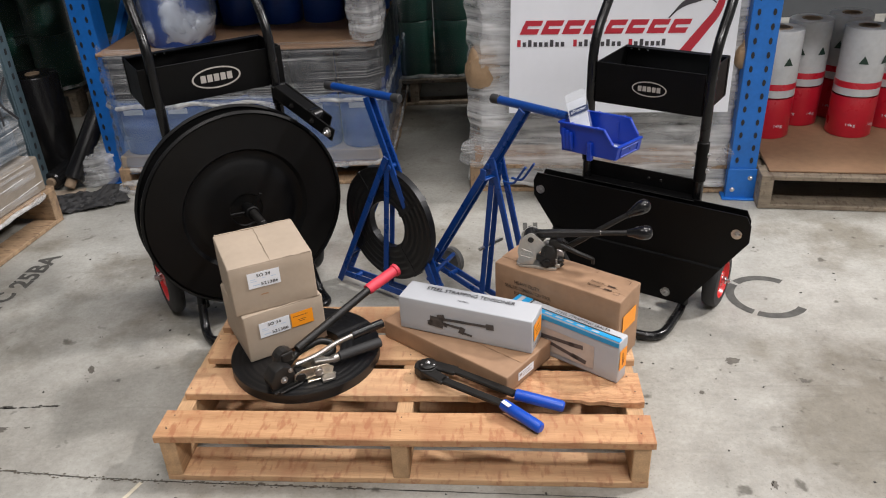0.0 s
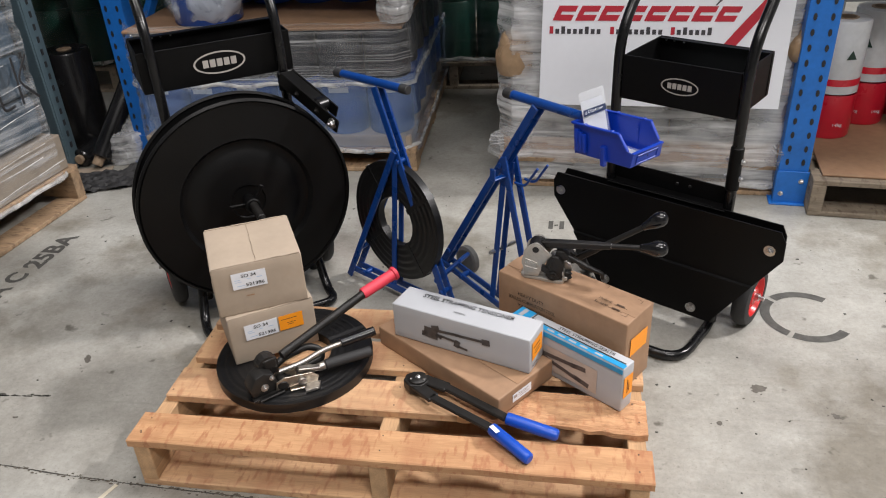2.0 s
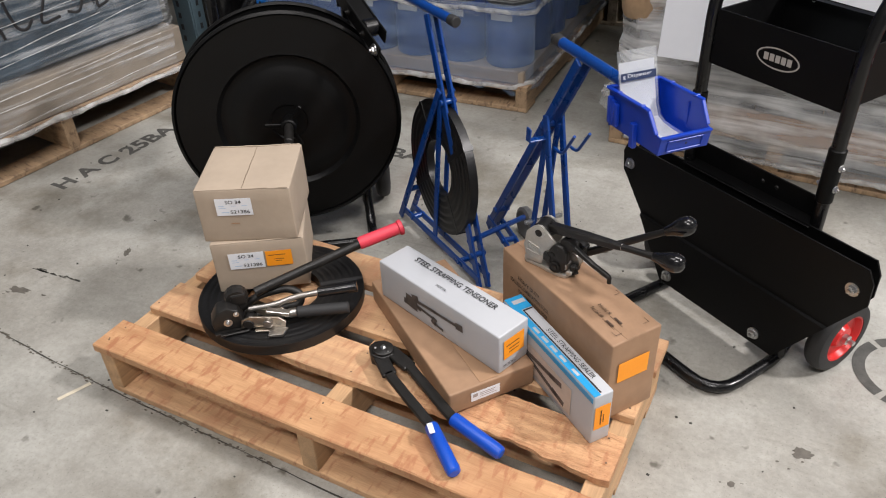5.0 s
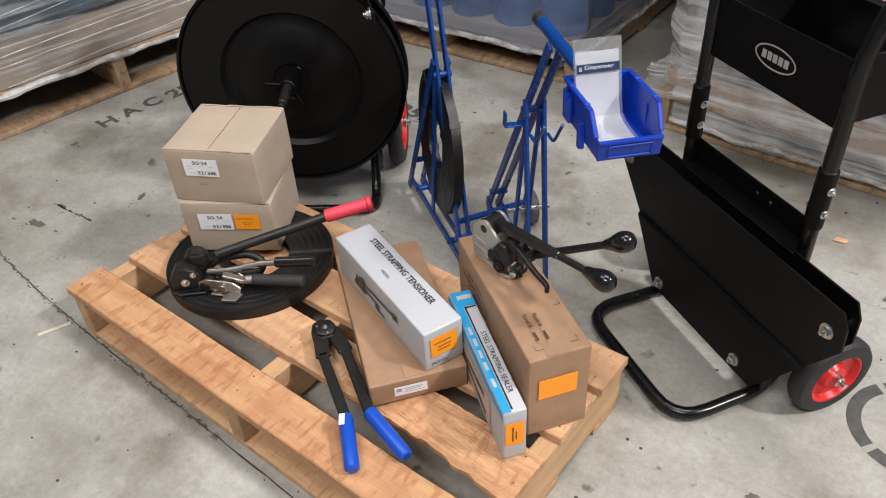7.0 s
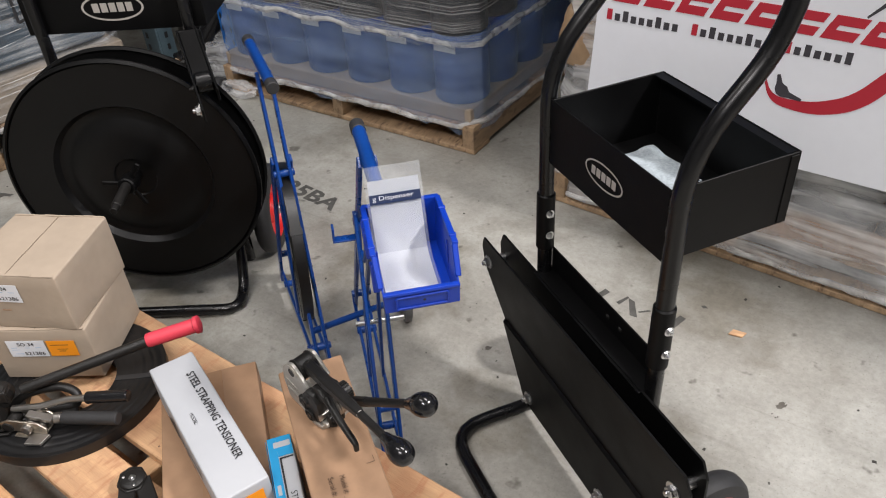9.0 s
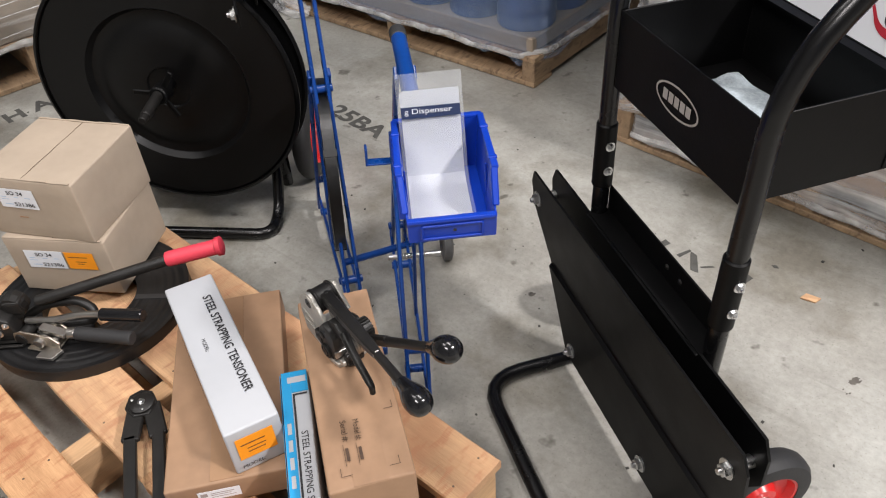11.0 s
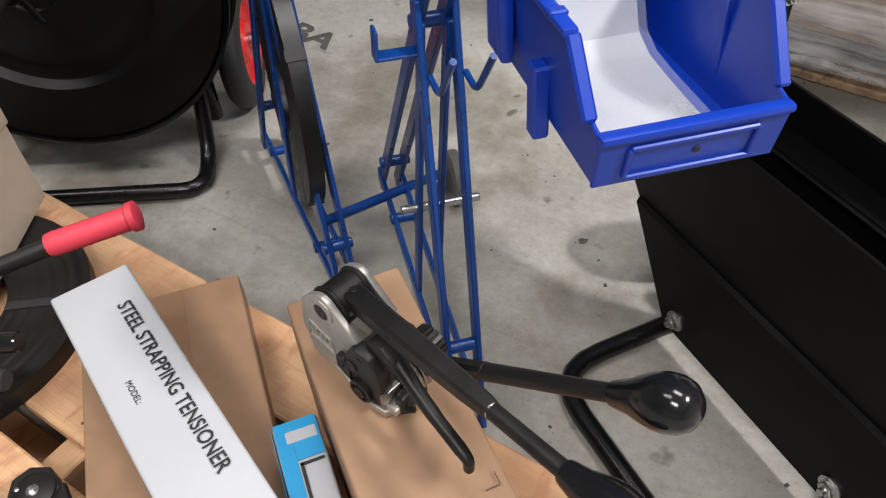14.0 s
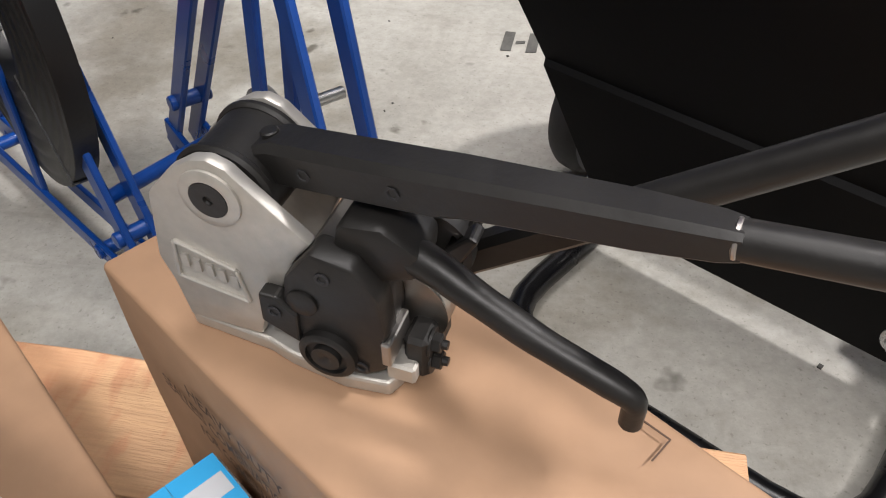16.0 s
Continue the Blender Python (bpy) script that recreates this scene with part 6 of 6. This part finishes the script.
part("core", rod((-1.545, 3.214, 0.024), (-1.375, 3.51, 0.43), 0.022, 18), CORE, tr, smooth=True)
tr2 = thing("film_roll", Matrix.Identity(4), "black film roll lying behind the leaning one", "film roll", "black film rolls")
part("film", rod((-1.63, 3.24, 0.042), (-1.62, 3.62, 0.042), 0.040, 24), BLACKROLL, tr2, smooth=True)
part("core", rod((-1.63, 3.225, 0.042), (-1.62, 3.63, 0.042), 0.020, 18), CORE, tr2, smooth=True)
crumple("scrap_film", pose(-1.46, 3.33, 0.001), 0.10, 0.08, 0.10, FILM, "crumpled clear stretch film on the floor", "scrap film", 4)
crumple("scrap_film", pose(-1.22, 3.20, 0.001), 0.09, 0.04, 0.03, FILM, "scrap of clear film by the rack foot", "scrap film", 14)
bs = thing("black_plastic", pose(-1.43, 3.10, 0.002, 0, 0, 25), "crumpled black plastic sheet on the floor", "plastic sheet")
bm = bmesh.new()
bmesh.ops.create_grid(bm, x_segments=40, y_segments=26, size=0.5)
for v in bm.verts:
    e = 1 + 0.2 * noise.noise((v.co.x * 4, v.co.y * 4, 2))
    v.co = Vector((v.co.x * 0.34 * e, v.co.y * 0.20 * e, 0.012 + 0.022 * noise.noise((v.co.x * 5, v.co.y * 8, 1)) + 0.012 * noise.noise((v.co.x * 14, v.co.y * 20, 3))))
    v.co.z = max(0.001, v.co.z)
part("sheet", bm, RUBBER, bs)
cd = thing("cardboard_scrap", pose(-1.62, 3.14, 0.001, 0, 0, 12), "flattened cardboard scrap on the floor", "cardboard")
part("sheet", cube(0.30, 0.16, 0.004), CARD, cd)
dr = thing("film_roll", pose(-1.12, 3.95, 0.13, 0, 90, 20), "pale wrapped roll lying behind the rack brace", "film roll")
part("film", lathe([(0, -0.2), (0.125, -0.2), (0.13, -0.18), (0.13, 0.18), (0.125, 0.2), (0, 0.2)], 32), CARD, dr, smooth=True)
cover = crumple("scrap_film", pose(-0.20, 3.30, 0.60), 0.07, 0.09, 0.16, FILM, "loose tail of stretch film hanging on the load", "stretch film", 17)
random.seed(12)
roll("film_roll", -0.985, 3.40, 0.590, 0.135, 0.30, BLUEROLL, "wide blue film roll in a clear plastic bag", "blue film rolls")
bagt = crumple("plastic_bag", pose(-0.985, 3.40, 0.592), 0.15, 0.15, 0.19, film("bag_film", (0.70, 0.76, 0.84), 0.06, (3, 3, 3), cover=0.55, crisp=0.12), "clear plastic bag over a blue roll", "plastic bag", 8, 0.6)

# ---- floor markings and dirt ----
def floor_mark(name, words, m, w, h, label):
    t = thing(name, m, label, "floor stencil")
    text("lettering", words, Matrix.Translation((0, 0, 0.0008)), w, h, STENCIL, t, thick=0.035)
    return t


floor_mark("floor_stencil", "H A C", plane_frame((-1.364, 2.145, 0), (0.094, 1, 0), (-1, 0.094, 0)), 0.238, 0.072, "black stencilled stock code painted on the concrete")
floor_mark("floor_stencil", "25BA", plane_frame((-1.330, 2.412, 0), (0.094, 1, 0), (-1, 0.094, 0)), 0.230, 0.074, "black stencilled stock code painted on the concrete")
floor_mark("floor_stencil", "HAC 25BA", plane_frame((-0.83, 2.775, 0), (1, -0.10, 0), (0.10, 1, 0)), 0.48, 0.062, "worn black stencil on the concrete near pallets")
frag = thing("floor_stencil", plane_frame((0.385, 2.742, 0.0008), (1, -0.06, 0), (0.06, 1, 0)), "worn remnants of black stencil letters on the concrete", "floor stencil")
for x, o in (
    (0.0, [(0, 0), (0.016, 0), (0.016, 0.058), (0, 0.058)]),
    (0.0, [(0.020, 0.022), (0.034, 0.026), (0.034, 0.034), (0.020, 0.031)]),
    (0.0, [(0.038, 0), (0.054, 0.002), (0.054, 0.060), (0.038, 0.058)]),
    (0.105, [(0, 0.006), (0.014, 0), (0.030, 0.052), (0.014, 0.058)]),
    (0.165, [(0, 0.026), (0.010, 0.022), (0.020, 0.058), (0.014, 0.060)]),
    (0.180, [(0.004, 0.056), (0.022, 0.052), (0.052, 0.002), (0.034, 0.0)]),
    (0.225, [(0, 0.022), (0.004, 0.020), (0.026, 0.040), (0.020, 0.042)]),
    (0.285, [(0.012, 0.0), (0.034, 0.004), (0.046, 0.060), (0.030, 0.064)]),
    (0.268, [(0, 0.030), (0.022, 0.038), (0.022, 0.043), (0, 0.036)]),
    (0.330, [(0.012, 0.124), (0.020, 0.130), (0.030, 0.124), (0.020, 0.119)]),
):
    part("painted_fragment", prism([(x + a, b) for a, b in o], 0.0004, "xy"), STENCIL, frag)
ring = thing("floor_stencil", pose(1.105, 2.252, 0.0008), "large black C-shaped stencil on the concrete", "floor stencil")
bm = bmesh.new()
for k in range(40):
    a, b = radians(48 + 272 * k / 40), radians(48 + 272 * (k + 1) / 40)
    if k in (12, 27):
        continue
    bm.faces.new([bm.verts.new((r * math.cos(t), r * math.sin(t), 0)) for t, r in ((a, 0.095), (a, 0.122), (b, 0.122), (b, 0.095))])
part("painted_arc", bm, STENCIL, ring)


def crack(points, w, seed):
    bm = bmesh.new()
    rng = random.Random(seed)
    prev = None
    pts = []
    for a, b in zip(points, points[1:]):
        n = max(2, int((Vector(b) - Vector(a)).length / 0.03))
        pts += [Vector(a).lerp(Vector(b), k / n) for k in range(n)]
    for p in pts:
        o = rng.uniform(-0.0007, 0.0007)
        ww = w * rng.uniform(0.4, 1.2)
        cur = [bm.verts.new((p.x + o, p.y + o - ww, 0.0006)), bm.verts.new((p.x + o, p.y + o + ww, 0.0006))]
        if prev:
            bm.faces.new((prev[0], prev[1], cur[1], cur[0]))
        prev = cur
    return tagged(part("floor_joint", bm, CRACK, kind="structure"), "thin dirt-filled saw joint in the concrete", "floor joint")


JOINT = [(-4.0, 1.92, 0), (-1.286, 1.598, 0), (-0.779, 1.537, 0), (-0.546, 1.516, 0), (-0.054, 1.484, 0), (4.0, 1.22, 0)]
crack(JOINT, 0.0017, 1)
rng = random.Random(31)
bm = bmesh.new()
for a, b in zip(JOINT[1:4], JOINT[2:5]):
    n = int((Vector(b) - Vector(a)).length / 0.006)
    for k in range(n):
        p = Vector(a).lerp(Vector(b), (k + rng.random()) / n)
        p.y += rng.gauss(0, 0.0035)
        r = rng.uniform(0.001, 0.0042)
        vs = [bm.verts.new((p.x + 1.8 * r * rng.uniform(0.5, 1) * math.cos(t), p.y + r * rng.uniform(0.5, 1) * math.sin(t), 0.0007)) for t in [q * math.pi / 3.5 for q in range(7)]]
        bm.faces.new(vs)
tagged(part("joint_dirt", bm, mat("brown_floor_dirt", (0.11, 0.095, 0.075), 0.9, var=0.3, scale=40), kind="stuff"), "crumbs of brown dirt along the saw joint", "dirt")
scuff = thing("floor_scuff", pose(-1.005, 1.79, 0.0007, 0, 0, 2), "dark scuff mark scraped on the concrete", "scuff mark")
bm = bmesh.new()
rng = random.Random(8)
for k in range(26):
    cube(rng.uniform(0.006, 0.030), rng.uniform(0.0015, 0.004), 0.0003, (rng.uniform(-0.08, 0.08), rng.gauss(0, 0.003), 0), bm=bm)
part("scuff_mark", bm, CRACK, scuff)
STAIN = mat("oily_floor_stain", (0.115, 0.105, 0.090), 0.7, var=0.3, scale=50, dark=(0.07, 0.062, 0.052))


def stain(x, y, sx, sy, seed):
    """A small spill with a ragged outline and a few drops beside it."""
    t = thing("floor_stain", pose(x, y, 0.0006, 0, 0, seed * 37), "small dark oily stain on the concrete", "stain", "oily stains")
    rg = random.Random(seed)
    for n, cx, cy, r in [(26, 0, 0, 1.0)] + [(9, rg.uniform(-1.8, 1.8), rg.uniform(-1.8, 1.8), rg.uniform(0.12, 0.3)) for q in range(4)]:
        b = bmesh.new()
        b.faces.new([b.verts.new((sx * (cx + r * (0.65 + 0.5 * noise.noise((2.2 * math.cos(a), 2.2 * math.sin(a), seed))) * math.cos(a)), sy * (cy + r * (0.65 + 0.5 * noise.noise((2.2 * math.cos(a), 2.2 * math.sin(a), seed + 5))) * math.sin(a)), 0)) for a in [2 * math.pi * q / n for q in range(n)]])
        part("spill", b, STAIN, t)


for x, y, sx, sy, seed in ((0.902, 1.930, 0.022, 0.030, 3), (0.785, 1.800, 0.010, 0.012, 4), (-1.05, 1.70, 0.05, 0.018, 5), (1.06, 1.84, 0.012, 0.016, 6), (1.20, 1.62, 0.010, 0.008, 7), (-0.90, 1.95, 0.030, 0.012, 8), (0.98, 2.62, 0.012, 0.020, 9), (-1.20, 1.35, 0.022, 0.012, 10), (0.36, 2.46, 0.012, 0.010, 11), (0.86, 1.48, 0.018, 0.010, 12)):
    stain(x, y, sx, sy, seed)
tp = thing("tape_strip", pose(-0.605, 1.478, 0.0008, 0, 0, 66), "short strip of cream masking tape on the floor", "tape")
part("strip", cube(0.075, 0.010, 0.0006), mat("masking_tape", (0.62, 0.56, 0.44), 0.7), tp)
chip = thing("wood_chip", pose(0.836, 2.790, 0.0008, 0, 0, 15), "pale wood chip on the floor", "wood chip")
part("chip", prism([(-0.018, -0.008), (0.012, -0.012), (0.022, 0.004), (-0.008, 0.010)], 0.004, "xy", 0.0008), PINE, chip)
rng = random.Random(9)
bm = bmesh.new()
for k in range(260):
    x, y = rng.uniform(-2.2, 2.2), rng.uniform(1.1, 3.2)
    s = rng.uniform(0.002, 0.006)
    cube(s, s * rng.uniform(0.4, 1.5), 0.0012, (0, 0, 0), m=pose(x, y, 0.0002, 0, 0, rng.uniform(0, 180)), bm=bm)
tagged(part("floor_grit", bm, CRACK, kind="stuff"), "dark grit and crumbs scattered on the concrete", "grit")
